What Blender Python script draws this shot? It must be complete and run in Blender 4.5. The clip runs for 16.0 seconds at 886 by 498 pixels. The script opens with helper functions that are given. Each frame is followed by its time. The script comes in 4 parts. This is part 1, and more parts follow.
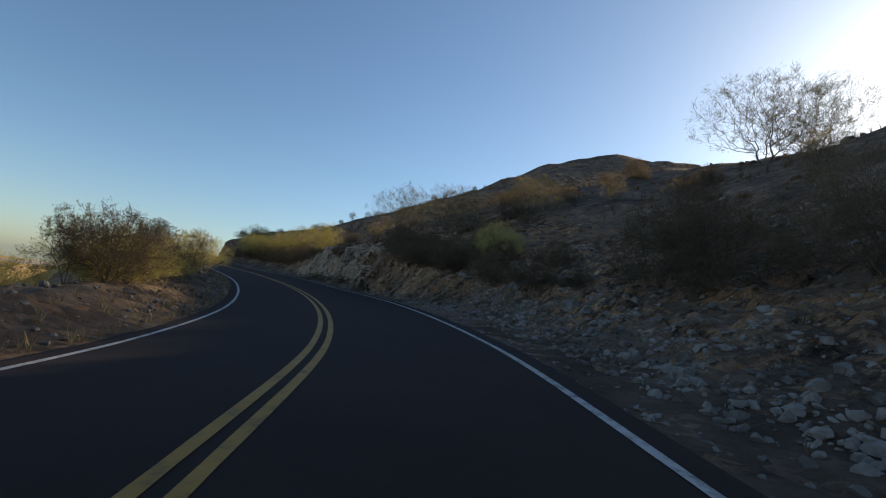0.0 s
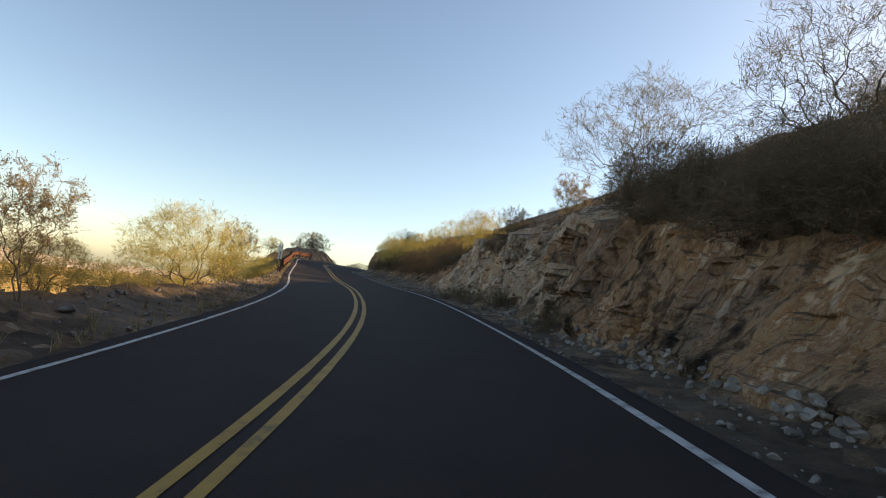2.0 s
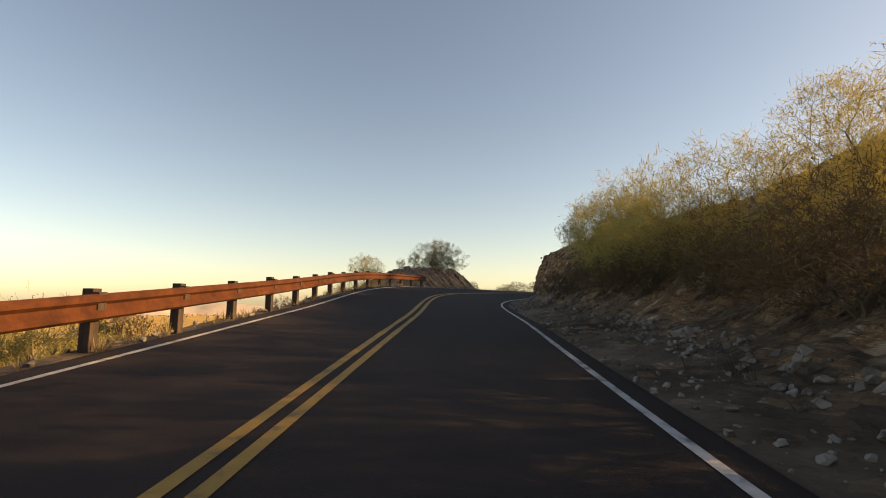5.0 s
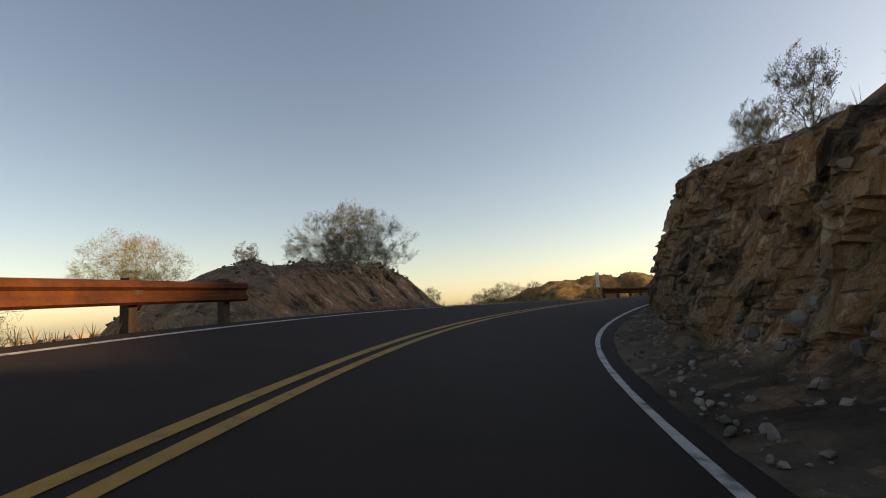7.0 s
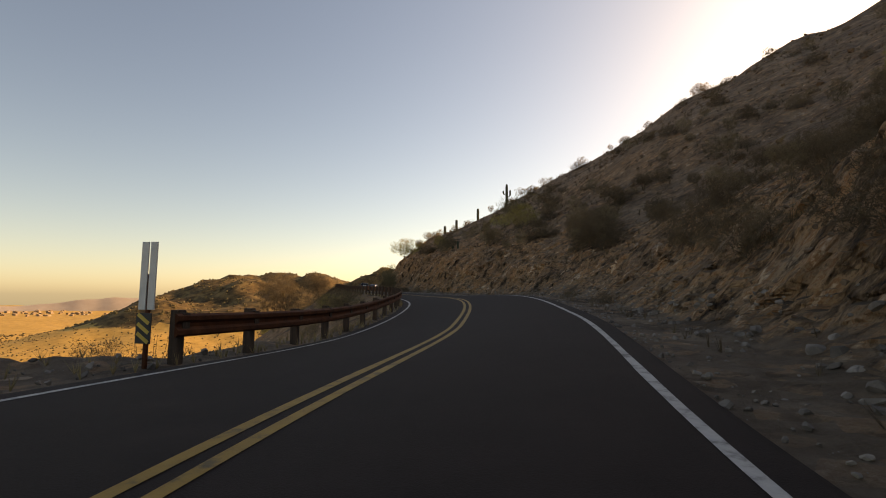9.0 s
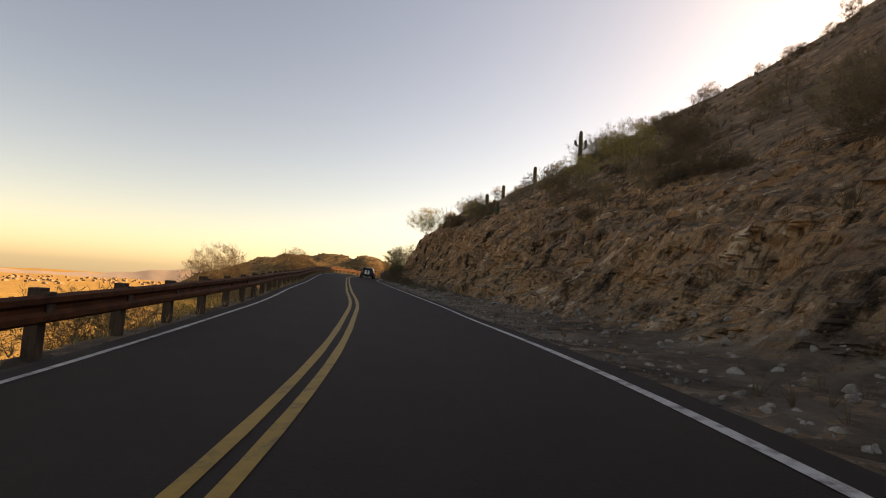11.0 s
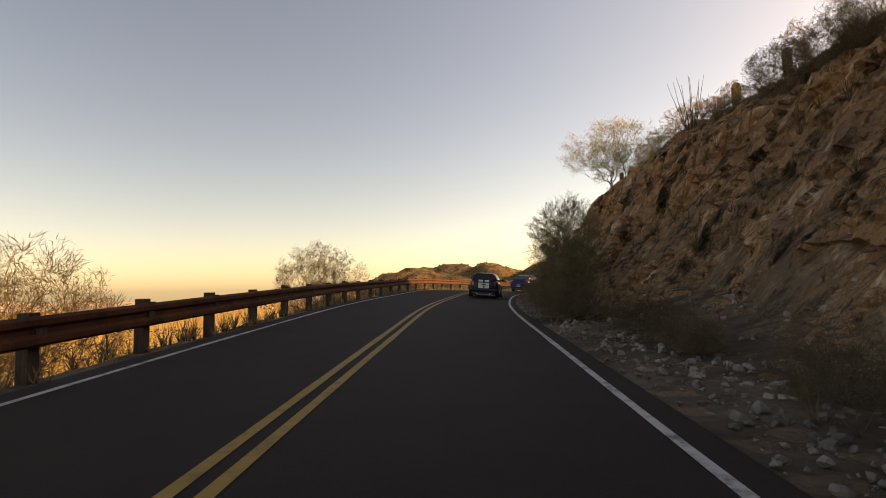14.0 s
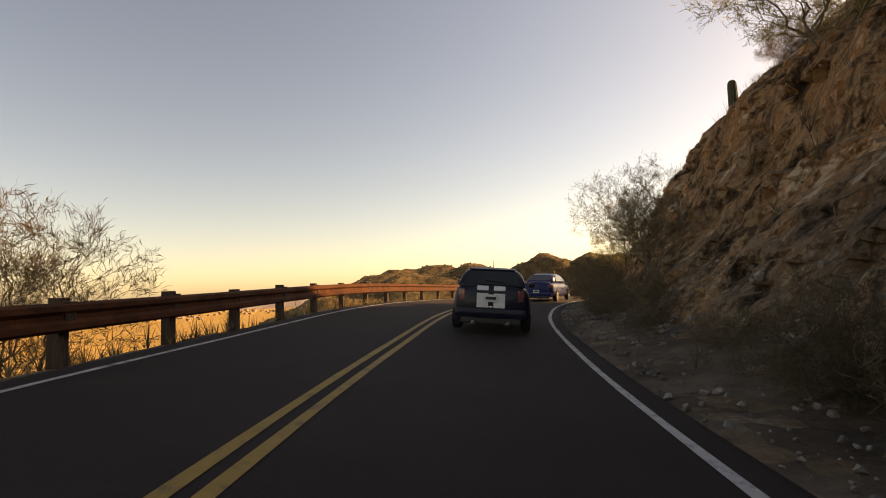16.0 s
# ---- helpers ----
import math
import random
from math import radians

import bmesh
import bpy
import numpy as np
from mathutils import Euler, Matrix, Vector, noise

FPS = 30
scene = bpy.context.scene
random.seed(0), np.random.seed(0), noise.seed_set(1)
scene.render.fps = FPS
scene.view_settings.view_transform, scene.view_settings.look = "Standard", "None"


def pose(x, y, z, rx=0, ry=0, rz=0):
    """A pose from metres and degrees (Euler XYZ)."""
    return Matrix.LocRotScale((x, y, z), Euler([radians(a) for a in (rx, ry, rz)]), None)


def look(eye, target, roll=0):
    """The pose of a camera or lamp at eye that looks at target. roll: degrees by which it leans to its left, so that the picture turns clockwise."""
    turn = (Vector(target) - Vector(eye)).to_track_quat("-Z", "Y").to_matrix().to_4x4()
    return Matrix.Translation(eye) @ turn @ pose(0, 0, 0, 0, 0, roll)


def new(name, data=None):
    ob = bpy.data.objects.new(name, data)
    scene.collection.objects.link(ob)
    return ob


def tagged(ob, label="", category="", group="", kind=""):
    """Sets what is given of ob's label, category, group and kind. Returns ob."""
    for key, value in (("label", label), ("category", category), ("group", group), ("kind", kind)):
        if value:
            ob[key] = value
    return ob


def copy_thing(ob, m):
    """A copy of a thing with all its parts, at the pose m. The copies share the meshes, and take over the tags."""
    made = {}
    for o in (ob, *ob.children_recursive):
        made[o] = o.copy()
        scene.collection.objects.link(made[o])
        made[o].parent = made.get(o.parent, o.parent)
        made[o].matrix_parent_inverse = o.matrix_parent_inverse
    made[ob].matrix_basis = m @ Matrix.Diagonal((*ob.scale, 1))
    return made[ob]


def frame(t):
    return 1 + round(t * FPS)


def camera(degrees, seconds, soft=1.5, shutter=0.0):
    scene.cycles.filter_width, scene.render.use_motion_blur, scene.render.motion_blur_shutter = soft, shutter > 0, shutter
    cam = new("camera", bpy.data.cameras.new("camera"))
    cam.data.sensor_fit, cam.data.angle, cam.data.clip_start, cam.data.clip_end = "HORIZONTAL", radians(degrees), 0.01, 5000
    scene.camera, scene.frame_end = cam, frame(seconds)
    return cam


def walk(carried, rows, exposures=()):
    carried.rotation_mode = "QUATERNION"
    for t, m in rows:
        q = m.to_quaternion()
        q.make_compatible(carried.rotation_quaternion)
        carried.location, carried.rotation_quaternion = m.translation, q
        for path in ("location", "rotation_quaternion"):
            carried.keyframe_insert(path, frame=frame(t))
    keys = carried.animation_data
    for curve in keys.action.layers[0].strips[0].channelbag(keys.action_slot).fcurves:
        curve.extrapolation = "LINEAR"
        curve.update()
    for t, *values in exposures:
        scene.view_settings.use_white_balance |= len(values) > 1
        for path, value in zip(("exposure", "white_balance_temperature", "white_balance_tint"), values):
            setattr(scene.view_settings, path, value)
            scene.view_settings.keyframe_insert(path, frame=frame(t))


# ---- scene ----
cam = camera(84.7, 16.0, soft=1.0, shutter=0.0)


def aim(x, y, z, yaw, pitch, roll):
    a, b = radians(yaw), radians(pitch)
    eye = Vector((x, y, z))
    return look(eye, eye + Vector((-math.sin(a) * math.cos(b), math.cos(a) * math.cos(b), math.sin(b))), roll)


# seconds, eye, yaw to the left, pitch up, roll
PATH = [
    (0.0, 0.05, -0.04, 1.24, 2.49, 6.10, 7.27),
    (0.5, -0.35, 4.42, 1.37, 8.70, 5.94, 7.64),
    (1.0, -1.25, 8.97, 1.54, 14.12, 5.91, 7.91),
    (1.5, -2.45, 13.64, 1.70, 18.17, 5.45, 7.30),
    (2.0, -3.96, 18.24, 1.84, 22.71, 5.17, 6.33),
    (2.5, -5.92, 22.82, 2.02, 26.82, 5.54, 5.25),
    (3.0, -8.30, 27.33, 2.19, 30.49, 5.95, 4.31),
    (3.5, -11.01, 31.80, 2.42, 34.13, 5.88, 4.11),
    (4.0, -14.05, 36.35, 2.65, 37.01, 5.19, 3.60),
    (4.5, -17.41, 40.83, 2.88, 39.44, 6.17, 2.20),
    (5.0, -21.03, 45.44, 3.14, 40.81, 6.30, 0.47),
    (5.5, -24.76, 50.15, 3.40, 41.38, 6.18, -1.00),
    (6.0, -28.54, 54.93, 3.69, 41.20, 6.16, -2.19),
    (6.5, -32.18, 59.82, 4.06, 39.57, 6.98, -3.01),
    (7.0, -35.66, 65.15, 4.28, 36.05, 6.80, -3.31),
    (7.5, -38.60, 70.56, 4.48, 29.43, 6.41, -3.49),
    (8.0, -40.68, 76.45, 4.66, 20.63, 5.86, -2.39),
    (8.5, -41.84, 82.88, 4.89, 9.80, 5.96, -0.34),
    (9.0, -41.94, 89.31, 5.17, 0.51, 5.65, 0.44),
    (9.5, -41.43, 95.88, 5.40, -3.96, 5.67, 2.82),
    (10.0, -40.55, 102.60, 5.63, -3.12, 5.54, 4.41),
    (10.5, -39.91, 109.45, 5.82, 1.44, 5.10, 4.95),
    (11.0, -40.13, 116.44, 6.16, 6.77, 4.07, 3.73),
    (11.5, -41.12, 123.39, 6.30, 12.44, 4.55, 2.93),
    (12.0, -42.72, 129.95, 6.42, 17.33, 4.44, 1.88),
    (12.5, -44.52, 135.87, 6.59, 19.74, 4.63, 0.62),
    (13.0, -46.16, 140.96, 6.67, 20.03, 4.71, -0.26),
    (13.5, -47.70, 145.89, 6.81, 20.21, 4.26, -1.23),
    (14.0, -49.24, 150.54, 6.88, 20.74, 4.40, -1.14),
    (14.5, -50.73, 154.95, 7.03, 21.10, 4.62, -1.11),
    (15.0, -52.12, 159.04, 7.10, 20.73, 4.95, -1.24),
    (15.5, -53.31, 162.95, 7.12, 19.95, 4.82, -1.73),
    (16.0, -54.39, 166.70, 7.20, 18.77, 4.51, -2.12),
]
EXPOSURES = [(0.0, 0.35, 5700, 4), (1.0, 1.0, 6500, 7), (2.5, 1.3, 7600, 11), (3.5, 1.3, 8300, 13), (4.2, 1.15, 8900, 15), (6.5, 0.9, 8800, 16), (8.7, 0.8, 9400, 18), (11.0, 1.1, 10800, 24), (16.0, 1.05, 11400, 24)]
walk(cam, [(t, aim(x, y, z, a, b, c)) for t, x, y, z, a, b, c in PATH], EXPOSURES)

# ---- daylight ----
SUN = Vector((0.694, 0.621, 0.3635)).normalized()
world = bpy.data.worlds.new("sky")
scene.world = world
world.use_nodes = True
wn = world.node_tree.nodes
sky = wn.new("ShaderNodeTexSky")
sky.sky_type = "NISHITA"
sky.sun_disc = False
sky.sun_elevation = math.asin(SUN.z)
sky.sun_rotation = math.atan2(SUN.x, SUN.y)
sky.altitude = 500
sky.air_density, sky.dust_density, sky.ozone_density = 1.0, 1.1, 1.2
wn["Background"].inputs["Strength"].default_value = 0.1
world.node_tree.links.new(sky.outputs[0], wn["Background"].inputs["Color"])
lamp = bpy.data.lights.new("sun", "SUN")
lamp.energy, lamp.angle, lamp.color = 5.0, radians(0.6), (1.0, 0.72, 0.40)
sun = new("sun", lamp)
sun.matrix_world = look((0, 0, 60), Vector((0, 0, 60)) - SUN)


# ---- materials ----
def node_mat(name):
    m = bpy.data.materials.new(name)
    m.use_nodes = True
    return m, m.node_tree.nodes, m.node_tree.links, m.node_tree.nodes["Principled BSDF"]


def ramp(n, stops):
    r = n.new("ShaderNodeValToRGB")
    while len(r.color_ramp.elements) < len(stops):
        r.color_ramp.elements.new(0.5)
    for e, (p, c) in zip(r.color_ramp.elements, stops):
        e.position, e.color = p, (*c, 1)
    return r


def material(name, stops, scale=2.0, rough=0.85, metal=0.0, bump=0.3, bump_scale=None, detail=6.0, coat=0.0, local=True, stretch=None, vary=0.0, trans=0.0, spec=0.5):
    """Noise-coloured surface: stops are (position, colour) of a ramp over noise of that scale, with a finer bump."""
    m, n, l, b = node_mat(name)
    tc = n.new("ShaderNodeTexCoord")
    co = tc.outputs["Object"]
    if stretch:
        mp = n.new("ShaderNodeMapping")
        mp.inputs["Scale"].default_value = stretch
        l.new(co, mp.inputs["Vector"])
        co = mp.outputs[0]
    t = n.new("ShaderNodeTexNoise")
    t.inputs["Scale"].default_value, t.inputs["Detail"].default_value = scale, detail
    t.inputs["Roughness"].default_value = 0.65
    l.new(co, t.inputs["Vector"])
    r = ramp(n, stops)
    l.new(t.outputs["Fac"], r.inputs[0])
    col = r.outputs[0]
    if vary:
        oi = n.new("ShaderNodeObjectInfo")
        hs = n.new("ShaderNodeHueSaturation")
        mr = n.new("ShaderNodeMapRange")
        mr.inputs["To Min"].default_value, mr.inputs["To Max"].default_value = 1 - vary, 1 + vary
        l.new(oi.outputs["Random"], mr.inputs["Value"])
        l.new(mr.outputs[0], hs.inputs["Value"])
        l.new(col, hs.inputs["Color"])
        col = hs.outputs[0]
    l.new(col, b.inputs["Base Color"])
    b.inputs["Roughness"].default_value, b.inputs["Metallic"].default_value = rough, metal
    b.inputs["Specular IOR Level"].default_value = spec
    if coat:
        b.inputs["Coat Weight"].default_value, b.inputs["Coat Roughness"].default_value = coat, 0.05
    if bump:
        t2 = n.new("ShaderNodeTexNoise")
        t2.inputs["Scale"].default_value, t2.inputs["Detail"].default_value = bump_scale or scale * 6, 5
        l.new(co, t2.inputs["Vector"])
        bp = n.new("ShaderNodeBump")
        bp.inputs["Strength"].default_value, bp.inputs["Distance"].default_value = bump, 0.05
        l.new(t2.outputs["Fac"], bp.inputs["Height"])
        l.new(bp.outputs[0], b.inputs["Normal"])
    if trans:
        tr = n.new("ShaderNodeBsdfTranslucent")
        l.new(col, tr.inputs["Color"])
        mx = n.new("ShaderNodeMixShader")
        mx.inputs[0].default_value = trans
        l.new(b.outputs[0], mx.inputs[1])
        l.new(tr.outputs[0], mx.inputs[2])
        l.new(mx.outputs[0], n["Material Output"].inputs["Surface"])
    return m


def earth_material(name, rock, dirt, big=0.35, stones=3.0, rockiness=0.5, patches=1.0, cobbles=0.4):
    """Desert ground: dirt and pale stones, with bare rock where it is steep."""
    m, n, l, b = node_mat(name)
    tc = n.new("ShaderNodeTexCoord")
    co = tc.outputs["Object"]
    t1 = n.new("ShaderNodeTexNoise")
    t1.inputs["Scale"].default_value, t1.inputs["Detail"].default_value, t1.inputs["Roughness"].default_value = big, 8, 0.7
    l.new(co, t1.inputs["Vector"])
    r1 = ramp(n, dirt)
    l.new(t1.outputs["Fac"], r1.inputs[0])
    t2 = n.new("ShaderNodeTexNoise")
    t2.inputs["Scale"].default_value, t2.inputs["Detail"].default_value, t2.inputs["Roughness"].default_value = big * 3.3, 9, 0.75
    beds = n.new("ShaderNodeMapping")
    beds.vector_type = "TEXTURE"
    beds.inputs["Rotation"].default_value = (-1.2, 0, 0.3)
    beds.inputs["Scale"].default_value = (1.0, 2.0, 0.7)
    l.new(co, beds.inputs["Vector"])
    l.new(beds.outputs[0], t2.inputs["Vector"])
    r2 = ramp(n, rock)
    l.new(t2.outputs["Fac"], r2.inputs[0])
    t4 = n.new("ShaderNodeTexNoise")
    t4.inputs["Scale"].default_value, t4.inputs["Detail"].default_value, t4.inputs["Roughness"].default_value = big * 0.9, 5, 0.65
    l.new(beds.outputs[0], t4.inputs["Vector"])
    r4 = ramp(n, [(0.36, (0.55, 0.54, 0.54)), (0.46, (0.84, 0.79, 0.74)), (0.54, (1.0, 0.86, 0.70)), (0.64, (1.0, 0.99, 0.96))])
    l.new(t4.outputs["Fac"], r4.inputs[0])
    patch = n.new("ShaderNodeMix")
    patch.data_type, patch.blend_type = "RGBA", "MULTIPLY"
    patch.inputs["Factor"].default_value = patches
    l.new(r2.outputs[0], patch.inputs["A"])
    l.new(r4.outputs[0], patch.inputs["B"])
    ge = n.new("ShaderNodeNewGeometry")
    sp = n.new("ShaderNodeSeparateXYZ")
    l.new(ge.outputs["Normal"], sp.inputs[0])
    mr = n.new("ShaderNodeMapRange")
    mr.inputs["From Min"].default_value, mr.inputs["From Max"].default_value = 0.93, 0.6
    l.new(sp.outputs["Z"], mr.inputs["Value"])
    mu = n.new("ShaderNodeMath")
    mu.operation = "MULTIPLY"
    mu.inputs[1].default_value = rockiness
    l.new(mr.outputs[0], mu.inputs[0])
    ad = n.new("ShaderNodeMath")
    ad.operation = "ADD"
    l.new(mu.outputs[0], ad.inputs[0])
    vo = n.new("ShaderNodeTexVoronoi")
    vo.inputs["Scale"].default_value = stones
    l.new(co, vo.inputs["Vector"])
    st = n.new("ShaderNodeSeparateColor")
    l.new(vo.outputs["Color"], st.inputs[0])
    gt = n.new("ShaderNodeMapRange")
    gt.inputs["From Min"].default_value, gt.inputs["From Max"].default_value = 0.72, 0.9
    gt.inputs["To Max"].default_value = cobbles
    l.new(st.outputs["Red"], gt.inputs["Value"])
    l.new(gt.outputs[0], ad.inputs[1])
    ad.use_clamp = True
    mx = n.new("ShaderNodeMix")
    mx.data_type = "RGBA"
    l.new(ad.outputs[0], mx.inputs["Factor"])
    l.new(r1.outputs[0], mx.inputs["A"])
    l.new(patch.outputs["Result"], mx.inputs["B"])
    l.new(mx.outputs["Result"], b.inputs["Base Color"])
    b.inputs["Roughness"].default_value = 0.95
    b.inputs["Specular IOR Level"].default_value = 0.2
    t3 = n.new("ShaderNodeTexNoise")
    t3.inputs["Scale"].default_value, t3.inputs["Detail"].default_value, t3.inputs["Roughness"].default_value = 5.0, 10, 0.7
    l.new(co, t3.inputs["Vector"])
    b1 = n.new("ShaderNodeBump")
    b1.inputs["Strength"].default_value, b1.inputs["Distance"].default_value = 0.9, 0.22
    l.new(t3.outputs["Fac"], b1.inputs["Height"])
    b2 = n.new("ShaderNodeBump")
    b2.inputs["Strength"].default_value, b2.inputs["Distance"].default_value = 0.6, 0.08
    b2.invert = True
    l.new(vo.outputs["Distance"], b2.inputs["Height"])
    l.new(b1.outputs[0], b2.inputs["Normal"])
    crack = n.new("ShaderNodeTexVoronoi")
    crack.feature = "DISTANCE_TO_EDGE"
    crack.inputs["Scale"].default_value = stones * 0.6
    l.new(beds.outputs[0], crack.inputs["Vector"])
    narrow = n.new("ShaderNodeMapRange")
    narrow.inputs["From Max"].default_value = 0.12
    l.new(crack.outputs["Distance"], narrow.inputs["Value"])
    b3 = n.new("ShaderNodeBump")
    b3.inputs["Distance"].default_value = 0.07
    l.new(mr.outputs[0], b3.inputs["Strength"])
    l.new(narrow.outputs[0], b3.inputs["Height"])
    l.new(b2.outputs[0], b3.inputs["Normal"])
    l.new(b3.outputs[0], b.inputs["Normal"])
    return m


ROCK = [(0.37, (0.022, 0.016, 0.012)), (0.44, (0.17, 0.115, 0.074)), (0.50, (0.46, 0.33, 0.225)), (0.545, (0.33, 0.18, 0.092)), (0.62, (0.70, 0.58, 0.46))]
DIRT = [(0.38, (0.05, 0.037, 0.027)), (0.5, (0.125, 0.092, 0.066)), (0.62, (0.21, 0.16, 0.118))]
EARTH = earth_material("desert_earth", ROCK, DIRT, 0.35, 3.2, 0.9)
PALE = earth_material("pale_cut_rock", [(0.35, (0.05, 0.038, 0.028)), (0.42, (0.29, 0.22, 0.155)), (0.50, (0.56, 0.46, 0.35)), (0.56, (0.38, 0.235, 0.145)), (0.64, (0.68, 0.60, 0.49))], DIRT, 0.4, 2.2, 1.3, 0.4)
PLAIN = earth_material("desert_plain", [(0.3, (0.20, 0.14, 0.07)), (0.7, (0.42, 0.30, 0.15))], [(0.28, (0.19, 0.125, 0.035)), (0.45, (0.43, 0.265, 0.075)), (0.7, (0.55, 0.355, 0.11))], 0.075, 0.22, 0.5, 1.0, 0.15)
RIDGE = earth_material("brushy_ridge", [(0.36, (0.03, 0.021, 0.012)), (0.5, (0.10, 0.066, 0.034)), (0.64, (0.21, 0.14, 0.07))], [(0.38, (0.03, 0.022, 0.011)), (0.5, (0.11, 0.072, 0.03)), (0.62, (0.21, 0.14, 0.058))], 0.06, 0.12, 0.8)
ASPHALT = material("asphalt", [(0.3, (0.0140, 0.0084, 0.0072)), (0.6, (0.0205, 0.0126, 0.0110)), (0.8, (0.0290, 0.0186, 0.0164))], 1.2, 0.9, spec=0.25, bump=0.25, bump_scale=90, detail=10)
YELLOW = material("yellow_line_paint", [(0.30, (0.10, 0.065, 0.02)), (0.46, (0.28, 0.155, 0.018)), (0.8, (0.37, 0.21, 0.026))], 5, 0.7, bump=0.1, bump_scale=80, detail=10)
WHITE = material("white_line_paint", [(0.34, (0.10, 0.095, 0.09)), (0.5, (0.38, 0.37, 0.355)), (0.8, (0.52, 0.51, 0.49))], 5, 0.7, bump=0.1, bump_scale=80, detail=10)
BROWN_STONE = material("brown_stone", [(0.2, (0.05, 0.032, 0.02)), (0.45, (0.12, 0.072, 0.042)), (0.62, (0.20, 0.145, 0.10)), (0.8, (0.15, 0.075, 0.035))], 1.1, 0.9, bump=0.6, bump_scale=9)
STONE = material("loose_stone", [(0.3, (0.05, 0.043, 0.037)), (0.45, (0.13, 0.11, 0.094)), (0.58, (0.26, 0.228, 0.196)), (0.7, (0.14, 0.10, 0.075))], 1.1, 0.9, bump=0.5, bump_scale=9)
RUST = material("rusted_steel", [(0.25, (0.03, 0.010, 0.006)), (0.5, (0.08, 0.024, 0.008)), (0.75, (0.13, 0.042, 0.014))], 3, 0.8, metal=0.0, spec=0.2, bump=0.2, bump_scale=30, detail=9)
WOOD = material("weathered_post_wood", [(0.3, (0.03, 0.019, 0.013)), (0.6, (0.07, 0.043, 0.028)), (0.8, (0.11, 0.072, 0.048))], 3, 0.9, bump=0.5, bump_scale=14, stretch=(6, 6, 1))
BARK = material("tree_bark", [(0.3, (0.07, 0.06, 0.04)), (0.7, (0.17, 0.14, 0.09))], 5, 0.9, bump=0.4)
LEAF = material("palo_verde_twigs", [(0.3, (0.24, 0.205, 0.065)), (0.55, (0.42, 0.355, 0.115)), (0.8, (0.52, 0.44, 0.17))], 1.3, 0.8, bump=0, vary=0.25, trans=0.5)
OLIVE = material("bare_olive_twigs", [(0.3, (0.085, 0.075, 0.040)), (0.6, (0.16, 0.14, 0.078)), (0.8, (0.23, 0.195, 0.11))], 1.5, 0.85, bump=0, vary=0.2, trans=0.45)
GREY_LEAF = material("dry_brush_twigs", [(0.3, (0.085, 0.063, 0.038)), (0.6, (0.165, 0.122, 0.072)), (0.8, (0.24, 0.18, 0.105))], 1.5, 0.85, bump=0, vary=0.25, trans=0.45)
# Dry brush colour lightened throughout, standing in for sunlight on the bare shrubs.
LIT_DRY_LEAF = material("lit_dry_leaves", [(0.3, (0.13, 0.10, 0.058)), (0.6, (0.25, 0.195, 0.112)), (0.8, (0.35, 0.275, 0.16))], 1.5, 0.85, bump=0, vary=0.25, trans=0.5)
GRASS = material("dry_grass", [(0.3, (0.20, 0.15, 0.07)), (0.7, (0.36, 0.28, 0.14))], 1.0, 0.9, bump=0, trans=0.35)
CACTUS = material("saguaro_skin", [(0.3, (0.028, 0.032, 0.016)), (0.7, (0.055, 0.058, 0.030))], 4, 0.8, bump=0.3)


# ---- mesh helpers ----
def link_mesh(name, verts, faces, mat, parent=None, smooth=False, label=""):
    me = bpy.data.meshes.new(name)
    me.from_pydata([tuple(v) for v in verts], [], faces)
    me.materials.append(mat)
    if smooth:
        me.polygons.foreach_set("use_smooth", [True] * len(me.polygons))
    me.update()
    ob = new(name, me)
    if parent:
        ob.parent = parent
    if label:
        ob["label"] = label
    return ob


def part(name, bm, mat, parent=None, label="", smooth=False):
    me = bpy.data.meshes.new(name)
    bmesh.ops.recalc_face_normals(bm, faces=bm.faces)
    bm.to_mesh(me)
    bm.free()
    me.materials.append(mat)
    if smooth:
        me.polygons.foreach_set("use_smooth", [True] * len(me.polygons))
    ob = new(name, me)
    if parent:
        ob.parent = parent
    if label:
        ob["label"] = label
    return ob


def box(bm, size, at=(0, 0, 0), bevel=0.0, rot=None, taper=1.0):
    m = Matrix.Translation(at) @ (rot.to_4x4() if rot else Matrix.Identity(4)) @ Matrix.Diagonal((*size, 1))
    vs = bmesh.ops.create_cube(bm, size=1.0, matrix=m)["verts"]
    if bevel:
        es = list({e for v in vs for e in v.link_edges})
        bmesh.ops.bevel(bm, geom=es, offset=bevel, segments=2, affect="EDGES", profile=0.7)
    return vs


def grid_faces(nu, nv, flip=False):
    a = np.arange(nu * nv).reshape(nu, nv)
    q = np.stack([a[:-1, :-1], a[1:, :-1], a[1:, 1:], a[:-1, 1:]], -1).reshape(-1, 4)
    return (q[:, ::-1] if flip else q).tolist()


def hash2(ix, iy, seed):
    h = (ix.astype(np.int64) * 374761393 + iy.astype(np.int64) * 668265263 + seed * 144665) & 0xFFFFFFFF
    h = ((h ^ (h >> 13)) * 1274126177) & 0xFFFFFFFF
    return ((h ^ (h >> 16)) & 0xFFFF) / 65535.0


def vnoise(x, y, seed=0):
    x, y = np.asarray(x, float), np.asarray(y, float)
    ix, iy = np.floor(x), np.floor(y)
    u, v = x - ix, y - iy
    u, v = u * u * (3 - 2 * u), v * v * (3 - 2 * v)
    a, b = hash2(ix, iy, seed), hash2(ix + 1, iy, seed)
    c, d = hash2(ix, iy + 1, seed), hash2(ix + 1, iy + 1, seed)
    return (a + (b - a) * u) * (1 - v) + (c + (d - c) * u) * v - 0.5


